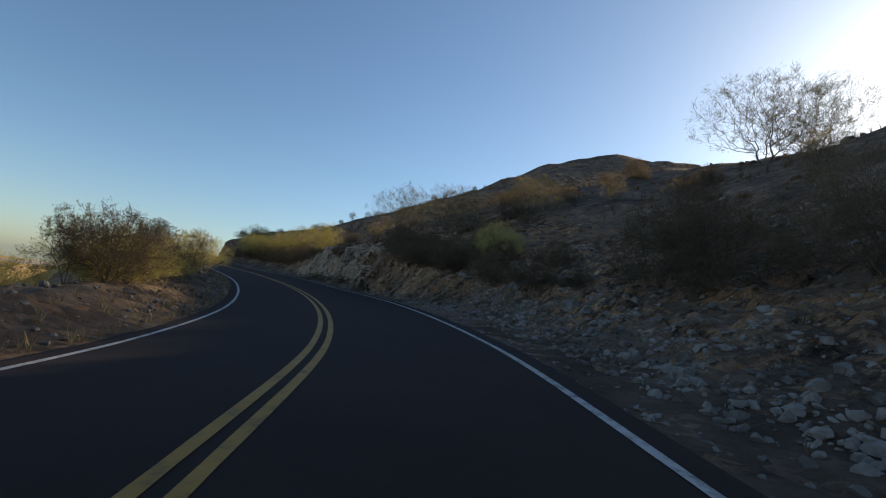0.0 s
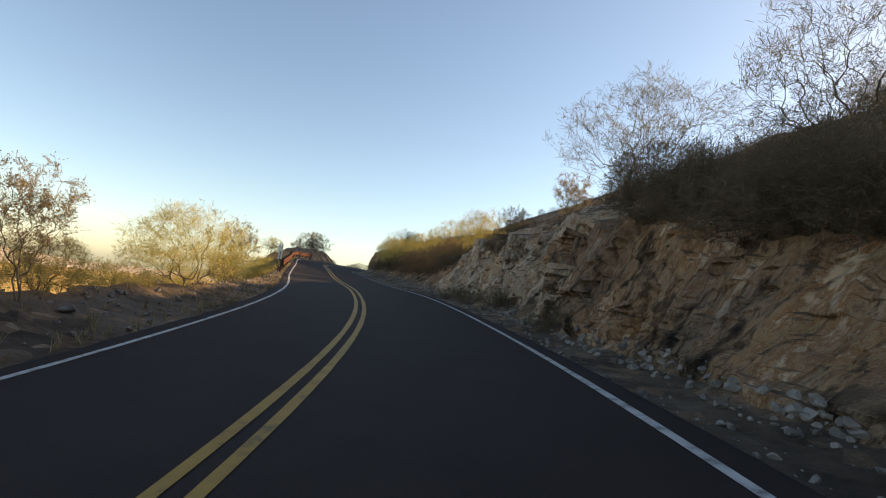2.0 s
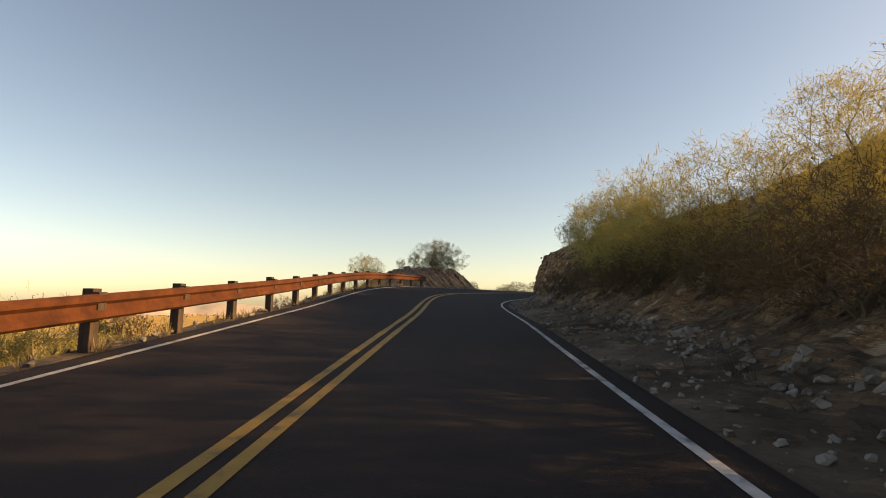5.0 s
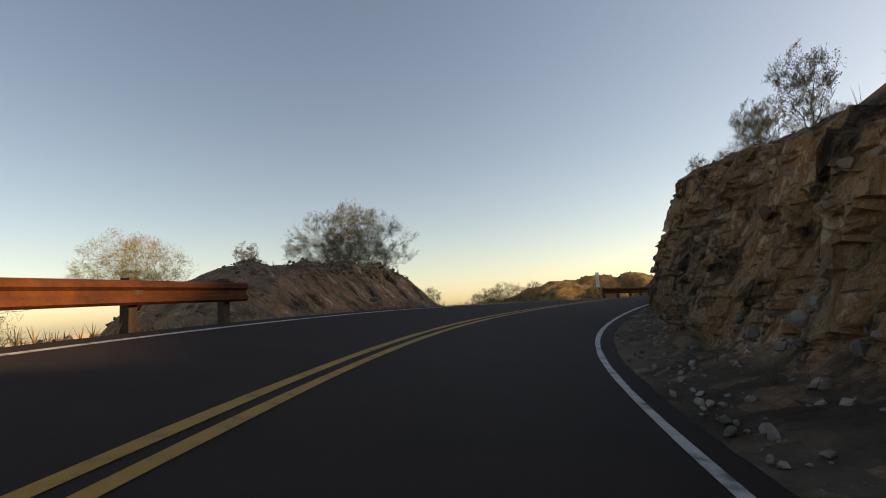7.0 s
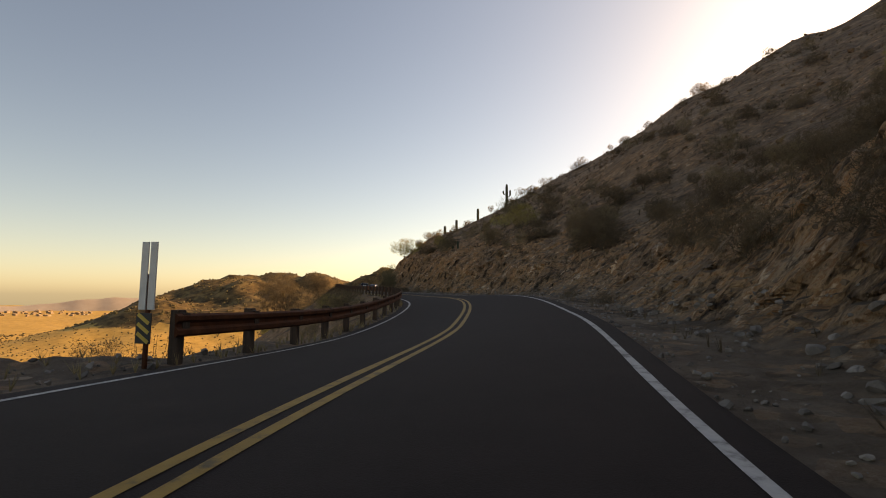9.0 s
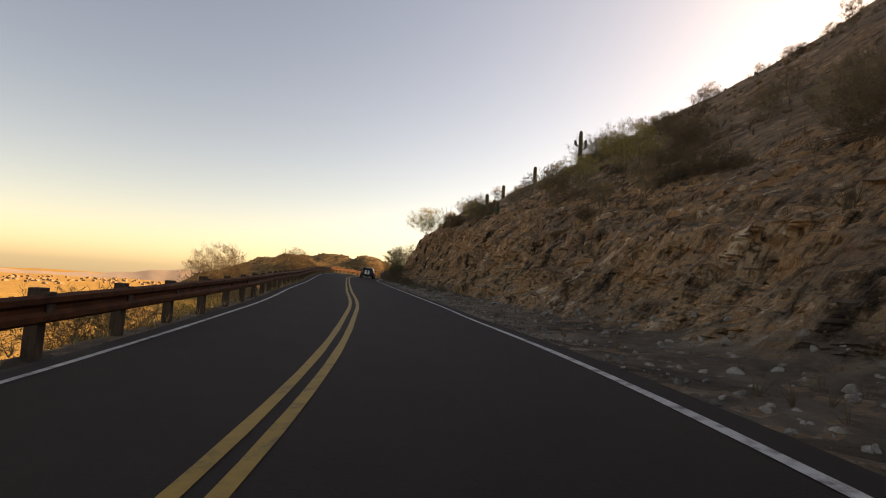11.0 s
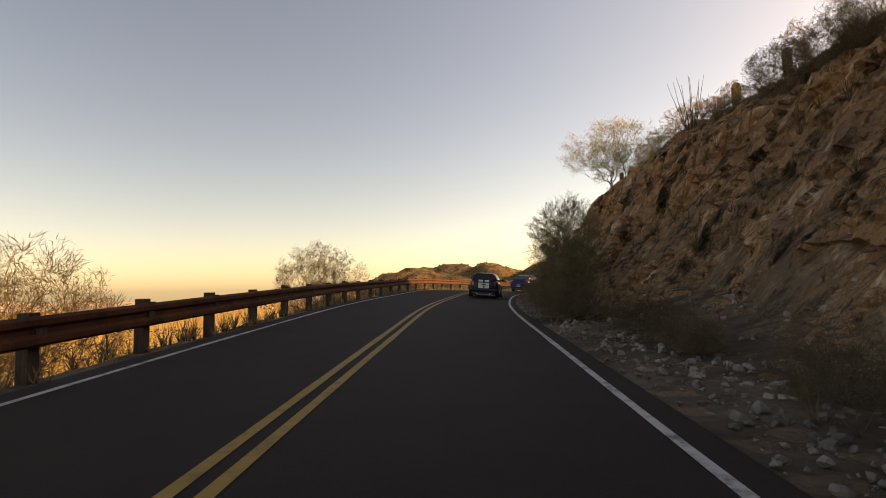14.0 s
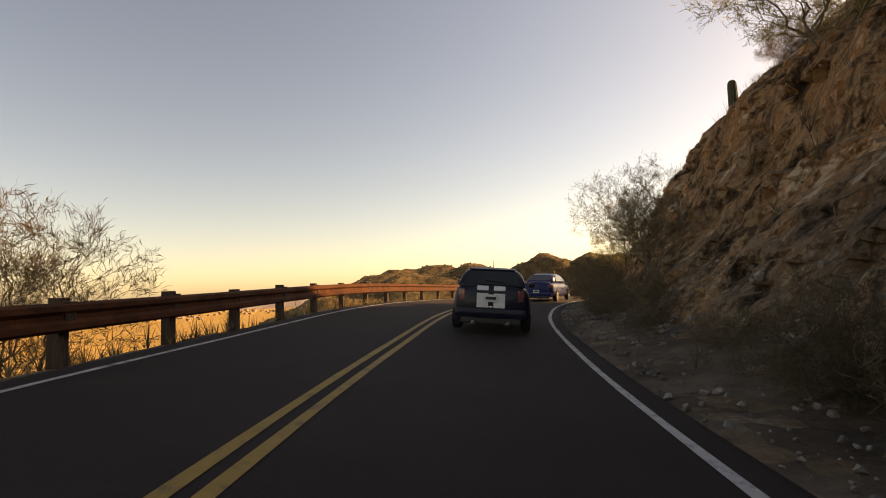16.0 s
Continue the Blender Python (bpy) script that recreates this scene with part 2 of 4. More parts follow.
def fbm(x, y, octaves=4, seed=0):
    total, amp = 0.0, 1.0
    for k in range(octaves):
        total = total + amp * vnoise(np.asarray(x) * 2**k, np.asarray(y) * 2**k, seed + 17 * k)
        amp *= 0.5
    return total


def cells(x, y, seed=0):
    """A random level for each irregular cell of the plane, as broken rock has."""
    x, y = np.asarray(x, float), np.asarray(y, float)
    best, level = np.full(x.shape, 9.0), np.zeros(x.shape)
    ix, iy = np.floor(x), np.floor(y)
    for dx in (-1, 0, 1):
        for dy in (-1, 0, 1):
            cx, cy = ix + dx, iy + dy
            px, py = cx + hash2(cx, cy, seed), cy + hash2(cx, cy, seed + 5)
            d = (px - x) ** 2 + (py - y) ** 2
            nearer = d < best
            best = np.where(nearer, d, best)
            level = np.where(nearer, hash2(cx, cy, seed + 9), level)
    return level - 0.5


# ---- the road's line ----
# middle of the road (the double line): x, y, z, bank in degrees
ROAD = [
    (-0.99, 0.01, 0.05, 3.1),
    (-2.29, 8.77, 0.31, 4.8),
    (-5.14, 17.88, 0.60, 5.6),
    (-9.36, 26.91, 1.00, 2.9),
    (-15.07, 35.78, 1.48, 2.3),
    (-22.26, 44.65, 2.02, -0.3),
    (-29.69, 54.20, 2.76, -3.6),
    (-37.15, 64.04, 3.52, -7.5),
    (-42.44, 75.58, 3.88, -7.5),
    (-43.67, 88.81, 4.17, -1.9),
    (-41.66, 102.32, 4.44, 5.9),
    (-41.17, 116.13, 5.03, 4.8),
    (-44.07, 129.48, 5.25, 1.1),
    (-47.62, 140.44, 5.50, 0.4),
    (-50.74, 150.05, 5.69, -0.1),
    (-53.46, 158.57, 5.94, -1.9),
    (-55.84, 166.21, 6.14, -3.2),
    (-57.79, 173.87, 6.26, -4.5),
    (-59.23, 181.76, 6.43, -4.9),
    (-59.46, 189.85, 6.42, -3.6),
    (-58.13, 197.88, 6.29, -2.1),
]
first, last = np.array(ROAD[0]), np.array(ROAD[-1])
back = first + (first - np.array(ROAD[1])) * 1.6
knots = [back, *map(np.array, ROAD)]
heading = math.atan2(-(ROAD[-1][0] - ROAD[-2][0]), ROAD[-1][1] - ROAD[-2][1]) - 0.16
for step in range(6):
    heading -= 0.23
    p = knots[-1].copy()
    p[:2] += np.array((-math.sin(heading), math.cos(heading))) * 8.0
    p[2] -= 0.3
    p[3] = -2.0
    knots.append(p)
knots = np.array(knots)


def spline(points, per=40):
    ext = np.vstack([2 * points[0] - points[1], points, 2 * points[-1] - points[-2]])
    out = []
    u = np.linspace(0, 1, per, endpoint=False)[:, None]
    for a, b, c, d in zip(ext, ext[1:], ext[2:], ext[3:]):
        out.append(0.5 * (2 * b + (c - a) * u + (2 * a - 5 * b + 4 * c - d) * u**2 + (3 * b - a - 3 * c + d) * u**3))
    return np.vstack(out + [points[-1:]])


dense = spline(knots)
lengths = np.r_[0, np.cumsum(np.linalg.norm(np.diff(dense[:, :2], axis=0), axis=1))]
S0 = lengths[40]  # the station 0 is the first knot of the list
S_MIN, S_MAX = -S0, lengths[-1] - S0


def road_at(s):
    """Points, right-hand directions and banks at stations s."""
    s = np.atleast_1d(np.asarray(s, float))
    p = np.stack([np.interp(s + S0, lengths, dense[:, k]) for k in range(4)], -1)
    q = np.stack([np.interp(s + S0 + 0.5, lengths, dense[:, k]) - np.interp(s + S0 - 0.5, lengths, dense[:, k]) for k in range(2)], -1)
    q /= np.linalg.norm(q, axis=1, keepdims=True) + 1e-9
    return p[:, :3], np.stack([q[:, 1], -q[:, 0]], -1), np.radians(p[:, 3])


LEFT_EDGE, RIGHT_EDGE = -2.81, 3.04


def on_road(s, d, lift=0.0):
    p, r, bank = road_at(s)
    d = np.broadcast_to(np.asarray(d, float), (len(p),))
    return np.stack([p[:, 0] + r[:, 0] * d, p[:, 1] + r[:, 1] * d, p[:, 2] + np.tan(bank) * np.clip(d, -3.6, 3.6) + lift], -1)


# the hillside on the right: station, toe, height of the cut, its width, slope above, height of the crest, rockiness
CUT = [
    (-20, 4.6, 0.9, 2.2, 0.49, 20.38, 0.35),
    (0, 4.6, 0.9, 2.2, 0.48, 22.63, 0.4),
    (15, 4.6, 1.1, 2.2, 0.55, 30, 0.5),
    (24, 4.4, 1.9, 1.2, 0.46, 25, 0.8),
    (30, 4.4, 2.8, 0.9, 0.49, 23, 1),
    (40, 4.5, 2.5, 0.9, 0.44, 15.6, 1),
    (46, 5, 1.6, 1.6, 0.5, 10.5, 0.5),
    (53, 5, 1.2, 1.8, 0.3, 5.99, 0.3),
    (62, 4.8, 1.2, 1.6, 0.18, 4.26, 0.3),
]
CUT_2 = [
    (70, 4.6, 1.4, 1.5, 0.22, 4.98, 0.4),
    (77, 4.5, 2.1, 1.2, 0.32, 5.3, 0.8),
    (83, 4.4, 3.0, 0.9, 0.32, 3.35, 0.75),
    (87, 4.35, 3.5, 0.9, 0.3, 3.7, 0.7),
    (93, 4.4, 4.3, 1.0, 0.22, 4.3, 0.5),
    (97, 4.55, 5.2, 1.5, 0.14, 7.6, 0.5),
    (101, 4.8, 5.4, 1.9, 0.2, 12.5, 0.55),
    (106, 4.9, 4.2, 2.4, 0.42, 29, 0.55),
    (115, 5, 2.8, 3, 0.53, 41.65, 0.5),
    (130, 5.5, 2.3, 2.8, 0.53, 38.47, 0.7),
]
CUT_3 = [
    (140, 6, 2.4, 1.9, 0.59, 38.11, 0.9),
    (152, 5.8, 3.8, 2.7, 0.70, 38.09, 0.9),
    (165, 5.8, 4.9, 3.2, 0.69, 45.95, 0.9),
    (178, 5.6, 5.2, 3.4, 0.61, 39.09, 0.9),
    (190, 5.2, 5, 3.3, 0.49, 16.49, 0.8),
    (203, 4.8, 4.8, 3.2, 1.33, 11.49, 0.7),
    (225, 5, 3, 3, 0.4, 6.45, 0.5),
    (270, 5, 1.6, 3, 0.17, 3.89, 0.4),
]
CUT_TABLE = np.array(CUT + CUT_2 + CUT_3)
# the left side: station, width of the level shoulder, slope of the fall
FALL = np.array([(-20, 6.5, 0.25), (10, 6.3, 0.3), (20, 5.8, 0.4), (30, 5.0, 0.5), (40, 4.4, 0.55), (48, 3.8, 0.58), (80, 3.9, 0.6), (86, 8.5, 0.55), (95, 9.5, 0.5), (101, 9.2, 0.5), (105.5, 8.4, 0.55), (108.5, 4.5, 0.6), (115, 3.6, 0.65), (200, 3.6, 0.7), (270, 3.6, 0.6)])


def cut_values(s):
    return [np.interp(s, CUT_TABLE[:, 0], CUT_TABLE[:, k]) for k in range(1, 7)]


def rise(s, d, x, y):
    """Height of the ground over the road's middle at a distance d to the right (left: negative)."""
    toe, cut, width, slope, crest, _ = cut_values(s)
    e = np.maximum(d - toe, 0)
    face = cut * np.clip(e / width, 0, 1) ** 1.35
    up = face + slope * np.maximum(e - width, 0)
    up = up / (1 + (up / crest) ** 3) ** (1 / 3)
    wild = np.clip((np.abs(d) - 7) / 12, 0, 1)
    up = up + wild * (2.2 * fbm(x / 16, y / 16, 4, 3) + 0.5 * fbm(x / 3.2, y / 3.2, 2, 8)) * np.where(d > 0, 1, 0.7)
    width_l, fall = np.interp(s, FALL[:, 0], FALL[:, 1]), np.interp(s, FALL[:, 0], FALL[:, 2])
    o = np.maximum(-d - width_l, 0)
    down = fall * np.minimum(o, 22) + 0.62 * fall * np.maximum(o - 22, 0)
    down = down / (1 + (down / 78) ** 3) ** (1 / 3)
    berm = 0.28 * np.exp(-(((-d - 5.2) / 1.2) ** 2)) * np.clip((44 - s) / 10, 0, 1)
    mound = (2.0 + 0.3 * cells(x / 1.6, y / 1.6, 91) + 0.8 * fbm(x / 2.4, y / 2.4, 3, 92)) * np.exp(-((s - 89.8) / 4.9) ** 6) * np.exp(-(((-d - 8.4) / 3.3) ** 6))
    return np.where(d > 0, up, berm + mound - down + wild * (0.8 * fbm(x / 14, y / 14, 3, 5)))


def nearest_road(x, y):
    """Station and signed distance of the road nearest to each place."""
    ss = np.arange(S_MIN + 1, S_MAX - 1, 2.0)
    p, r, _ = road_at(ss)
    s_out, d_out, z_out = np.empty(x.shape), np.empty(x.shape), np.empty(x.shape)
    for i in range(len(x)):
        dx, dy = x[i][:, None] - p[None, :, 0], y[i][:, None] - p[None, :, 1]
        k = np.argmin(dx * dx + dy * dy, axis=1)
        j = np.arange(len(k))
        side = dx[j, k] * r[k, 0] + dy[j, k] * r[k, 1]
        dist = np.sqrt(dx * dx + dy * dy)
        near = dist[j, k]
        weight = np.exp(-(dist - near[:, None]) / (0.4 + 0.10 * np.maximum(near - 10, 0))[:, None])
        weight /= weight.sum(1, keepdims=True)
        s_out[i], z_out[i] = weight @ ss, weight @ p[:, 2]
        d_out[i] = np.sign(side + 1e-9) * near
    return s_out, d_out, z_out


def far_ground(x, y):
    """Hills of the distance that rise from the plain."""
    z = 0.0
    wx, wy = x + 50 * fbm(x / 150, y / 150, 3, 71), y + 90 * fbm(x / 150, y / 150, 3, 72)
    for cx, cy, along, across, height in ((-525, 1165, 130, 260, 122), (-440, 1205, 140, 280, 130), (-345, 1230, 140, 280, 134), (-205, 1260, 140, 280, 140), (-60, 1280, 170, 280, 140), (130, 1270, 200, 280, 146), (360, 1220, 240, 280, 150), (-430, 1000, 130, 150, 46), (-250, 1020, 140, 150, 52)):
        near = np.where(wy < cy, across, 190)
        z = np.maximum(z, height * np.exp(-np.abs((wx - cx) / along) ** 2.6 - np.abs((wy - cy) / near) ** 1.7))
    return z


def axis(lo, fine_lo, fine_hi, hi, step, grow=1.17):
    left, right, k = [fine_lo], [fine_hi], step
    while left[-1] > lo:
        k *= grow
        left.append(left[-1] - k)
    k = step
    while right[-1] < hi:
        k *= grow
        right.append(right[-1] + k)
    return np.r_[left[::-1][:-1], np.arange(fine_lo, fine_hi, step), right]


def ground_height(x, y):
    """Height of the land, with the road's distance and the far hills' share."""
    s, d, z = nearest_road(x, y)
    h = z + rise(s, d, x, y)
    hills = far_ground(x, y)
    far = np.clip((np.hypot(x + 30, y - 100) - 160) / 150, 0, 1)
    wave = hills * (0.20 * fbm(x / 75, y / 75, 5, 31) - 0.10 * np.abs(fbm(x / 60, y / 60, 4, 33))) + 6 * far * fbm(x / 120, y / 120, 4, 12)
    base = np.where(far > 0, h * (1 - far) + np.where(d > 0, np.minimum(h, 20), -74) * far, h)
    return np.maximum(base, -74 + hills) + wave + 9 * np.exp(-(((x - 38) / 34) ** 2 + ((y - 152) / 34) ** 2)), d, hills


LAND = {}


def land_at(x, y):
    """Height of the built ground."""
    xs, ys, h = LAND["xs"], LAND["ys"], LAND["h"]
    i, j = np.clip(np.searchsorted(xs, x) - 1, 0, len(xs) - 2), np.clip(np.searchsorted(ys, y) - 1, 0, len(ys) - 2)
    u, v = (x - xs[i]) / (xs[i + 1] - xs[i]), (y - ys[j]) / (ys[j + 1] - ys[j])
    return (h[i, j] * (1 - u) + h[i + 1, j] * u) * (1 - v) + (h[i, j + 1] * (1 - u) + h[i + 1, j + 1] * u) * v


def build_ground():
    xs, ys = axis(-3300, -150, 110, 2500, 3.0, 1.028), axis(-700, -30, 260, 3400, 3.0, 1.012)
    x, y = np.meshgrid(xs, ys, indexing="ij")
    h, d, hills = ground_height(x, y)
    near = np.clip((15.5 - np.abs(d)) / 3.0, 0, 1)
    h = h - 0.9 * near - 1.5 * np.clip((5 - np.abs(d)) / 2, 0, 1)
    LAND.update(xs=xs, ys=ys, h=h, d=d)
    v = np.stack([x, y, h], -1).reshape(-1, 3)
    ob = link_mesh("ground", v, grid_faces(len(xs), len(ys)), PLAIN, smooth=True)
    ob.data.materials.append(EARTH)
    ob.data.materials.append(RIDGE)
    close = (np.hypot(x + 30, y - 100) < 230)[:-1, :-1].ravel()
    high = np.where((d > 0)[:-1, :-1].ravel() & close, 1, np.where((hills + 30 * fbm(x / 40, y / 40, 4, 81) > 26)[:-1, :-1].ravel(), 2, 0))
    ob.data.polygons.foreach_set("material_index", high.astype(int))
    tagged(ob, "sunlit golden desert valley and hills running to the horizon", "ground", kind="structure")


def strip(name, stations, offsets, lift, mat, label, category):
    """A sheet along the road between given distances from its middle."""
    rows_ = [on_road(stations, d, 0) + np.array((0, 0, lift(d))) for d in offsets]
    v = np.stack(rows_, 1).reshape(-1, 3)
    ob = link_mesh(name, v, grid_faces(len(stations), len(offsets), flip=True), mat, smooth=True)
    return tagged(ob, label, category, kind="structure")


def build_road():
    ss = np.arange(S_MIN + 0.5, S_MAX - 1, 0.5)
    offs = [LEFT_EDGE - 0.42, LEFT_EDGE - 0.38] + list(np.linspace(LEFT_EDGE - 0.3, RIGHT_EDGE + 0.25, 14)) + [RIGHT_EDGE + 0.33, RIGHT_EDGE + 0.37]
    ends = (offs[0], offs[-1])
    strip("road", ss, offs, lambda d: -0.16 if d in ends else 0.0, ASPHALT, "dark smooth asphalt of a two-lane mountain road", "road")
    for name, mid, mat, half, label in (
        ("centre_line", -0.115, YELLOW, 0.055, "worn yellow paint of the double centre line"),
        ("centre_line", 0.115, YELLOW, 0.055, "worn yellow paint of the double centre line"),
        ("edge_line", LEFT_EDGE, WHITE, 0.048, "worn white paint of the road's edge line"),
        ("edge_line", RIGHT_EDGE, WHITE, 0.048, "worn white paint of the road's edge line"),
    ):
        wob = 0.012 * fbm(ss / 0.9, ss * 0, 2, 4)
        v = np.stack([on_road(ss, mid + side * half + wob * side, 0.006) for side in (-1, 1)], 1).reshape(-1, 3)
        ob = link_mesh(name, v, grid_faces(len(ss), 2, flip=True), mat)
        tagged(ob, label, "road marking", kind="structure")


def bank_point(s, u):
    """Places on the hillside strip for a station and a share u from the road's edge (0) to its outer rim (1)."""
    toe, cut, width, slope, crest, rocky = cut_values(s)
    inner, outer = RIGHT_EDGE + 0.22, 16.0
    d = np.where(u < 0.2, inner + (toe - inner) * u / 0.2, np.where(u < 0.62, toe + width * (u - 0.2) / 0.42, toe + width + (outer - toe - width) * (u - 0.62) / 0.38))
    p, r, bank = road_at(s)
    x, y = p[:, 0] + r[:, 0] * d, p[:, 1] + r[:, 1] * d
    h = rise(s, d, x, y)
    h = np.where(u < 0.2, -0.012 + 0.14 * (u / 0.2) ** 2, h + 0.14) + np.clip(u / 0.1, 0, 1) * (0.05 * fbm(x * 1.1, y * 1.1, 3, 2) + 0.06 * fbm(x * 4.5, y * 4.5, 3, 14))
    on_face = np.clip((u - 0.21) / 0.08, 0, 1) * np.clip((1.02 - u) / 0.3, 0.25, 1)
    dip = np.where(s < 66, 1.35, 1.02)
    along, cross = h * np.sin(dip) - s * np.cos(dip), s * np.sin(dip) + h * np.cos(dip)
    wa, wc = along + 0.5 * fbm(s / 1.1, h / 1.1, 3, 41), cross + 0.5 * fbm(s / 1.1, h / 1.1, 3, 42)
    blocks = 0.42 * cells(wa / 2.8, wc / 1.25, 1) + 0.32 * cells(wa / 1.2, wc / 0.5, 2) + 0.22 * cells(wa / 0.5, wc / 0.26, 4) + 0.7 * fbm(s / 4.5, h / 3.0, 6, 6)
    push = on_face * rocky * np.clip(cut / 2.5, 0.35, 1.25) * blocks
    push_up = on_face * 0.30 * (fbm(x * 0.8, y * 0.8, 5, 21) + 0.7 * cells(x / 0.6, y / 0.6, 22) + 0.4 * cells(x / 0.25, y / 0.25, 23)) * np.clip((u - 0.3) / 0.3, 0, 1)
    x, y = x - r[:, 0] * push, y - r[:, 1] * push
    edge = np.tan(bank) * 3.3 * np.clip(1 - (d - 3.3) / 4, 0, 1)
    return np.stack([x, y, p[:, 2] + edge + h + push_up - 1.3 * np.clip((u - 0.94) / 0.06, 0, 1)], -1)


GROUNDS = []


def build_banks():
    ss = np.arange(S_MIN + 2, S_MAX - 4, 0.135)
    us = np.r_[np.linspace(0, 0.2, 16, endpoint=False), np.linspace(0.2, 0.62, 62, endpoint=False), np.linspace(0.62, 1.0, 58)]
    v = np.stack([bank_point(ss, np.full(len(ss), u)) for u in us], 1).reshape(-1, 3)
    ob = link_mesh("hillside", v, grid_faces(len(ss), len(us), flip=True), EARTH)
    tagged(ob, "rocky brown hillside cut away beside the road", "hillside", kind="structure")
    ob.data.materials.append(PALE)
    st, share = np.meshgrid(ss[:-1], us[:-1], indexing="ij")
    edge = fbm(st / 2.2, share * 12, 4, 61)
    inside = np.minimum(np.minimum((st - 28.5) / 3, (46 - st) / 5), np.minimum((share - 0.2) / 0.14, (0.70 - share) / 0.14))
    cliff = np.minimum(np.minimum((st - 95) / 2, (104 - st) / 2), np.minimum((share - 0.34) / 0.1, (0.8 - share) / 0.14))
    pale = np.maximum(inside, cliff) + 1.1 * edge > 0.35
    ob.data.polygons.foreach_set("material_index", pale.ravel().astype(int))
    GROUNDS.append(ob)
    ss = np.arange(S_MIN + 2, S_MAX - 4, 0.3)
    ds = -np.r_[np.linspace(3.05, 6, 14, endpoint=False), np.linspace(6, 16, 36)]
    rows_ = []
    for d in ds:
        p, r, bank = road_at(ss)
        x, y = p[:, 0] + r[:, 0] * d, p[:, 1] + r[:, 1] * d
        h = rise(ss, np.full(len(ss), d), x, y)
        rough = np.clip((-d - 3.0) / 2, 0, 1)
        h = h + rough * (0.22 * fbm(x * 0.9, y * 0.9, 4, 11) + 0.10 * cells(x / 0.5, y / 0.5, 13)) - 0.02 - 1.0 * (d < -15.5)
        edge = -np.tan(bank) * 3.2 * np.clip(1 - (-d - 3.2) / 4, 0, 1)
        rows_.append(np.stack([x, y, p[:, 2] + edge + h], -1))
    v = np.stack(rows_, 1).reshape(-1, 3)
    ob = link_mesh("verge", v, grid_faces(len(ss), len(ds)), EARTH)
    tagged(ob, "stony dirt verge that falls away to the valley", "verge", kind="structure")
    GROUNDS.append(ob)


def surfaces(s, d):
    """Places on the ground beside the road."""
    s, d = np.asarray(s, float), np.asarray(d, float)
    p, r, bank = road_at(s)
    x, y = p[:, 0] + r[:, 0] * d, p[:, 1] + r[:, 1] * d
    lim = np.tan(bank) * np.where(d > 0, 3.3, -3.2) * np.clip(1 - (np.abs(d) - 3.2) / 4, 0, 1)
    return np.stack([x, y, np.where(np.abs(d) > 15.6, land_at(x, y), p[:, 2] + lim + rise(s, d, x, y))], -1)


def surface(s, d):
    return Vector(surfaces([s], [d])[0])


build_ground()
build_road()
build_banks()
# ---- plants ----
def tube(verts, faces, a, b, ra, rb, sides=4):
    d = b - a
    ln = np.linalg.norm(d)
    if ln < 1e-6:
        return
    d = d / ln
    u = np.cross(d, (0.31, 0.72, 0.62))
    u /= np.linalg.norm(u) + 1e-9
    w = np.cross(d, u)
    k = len(verts)
    for c, r in ((a, ra), (b, rb)):
        for i in range(sides):
            t = 2 * math.pi * i / sides
            verts.append(c + r * (math.cos(t) * u + math.sin(t) * w))
    for i in range(sides):
        j = (i + 1) % sides
        faces.append((k + i, k + j, k + sides + j, k + sides + i))


def sprig(verts, faces, p, d, ln, w, rng):
    side = np.cross(d, rng.normal(size=3))
    side *= w / (np.linalg.norm(side) + 1e-9)
    k = len(verts)
    mid = p + d * ln * 0.55 + rng.normal(size=3) * ln * 0.06
    verts.extend((p, mid + side, p + d * ln, mid - side))
    faces.append((k, k + 1, k + 2, k + 3))


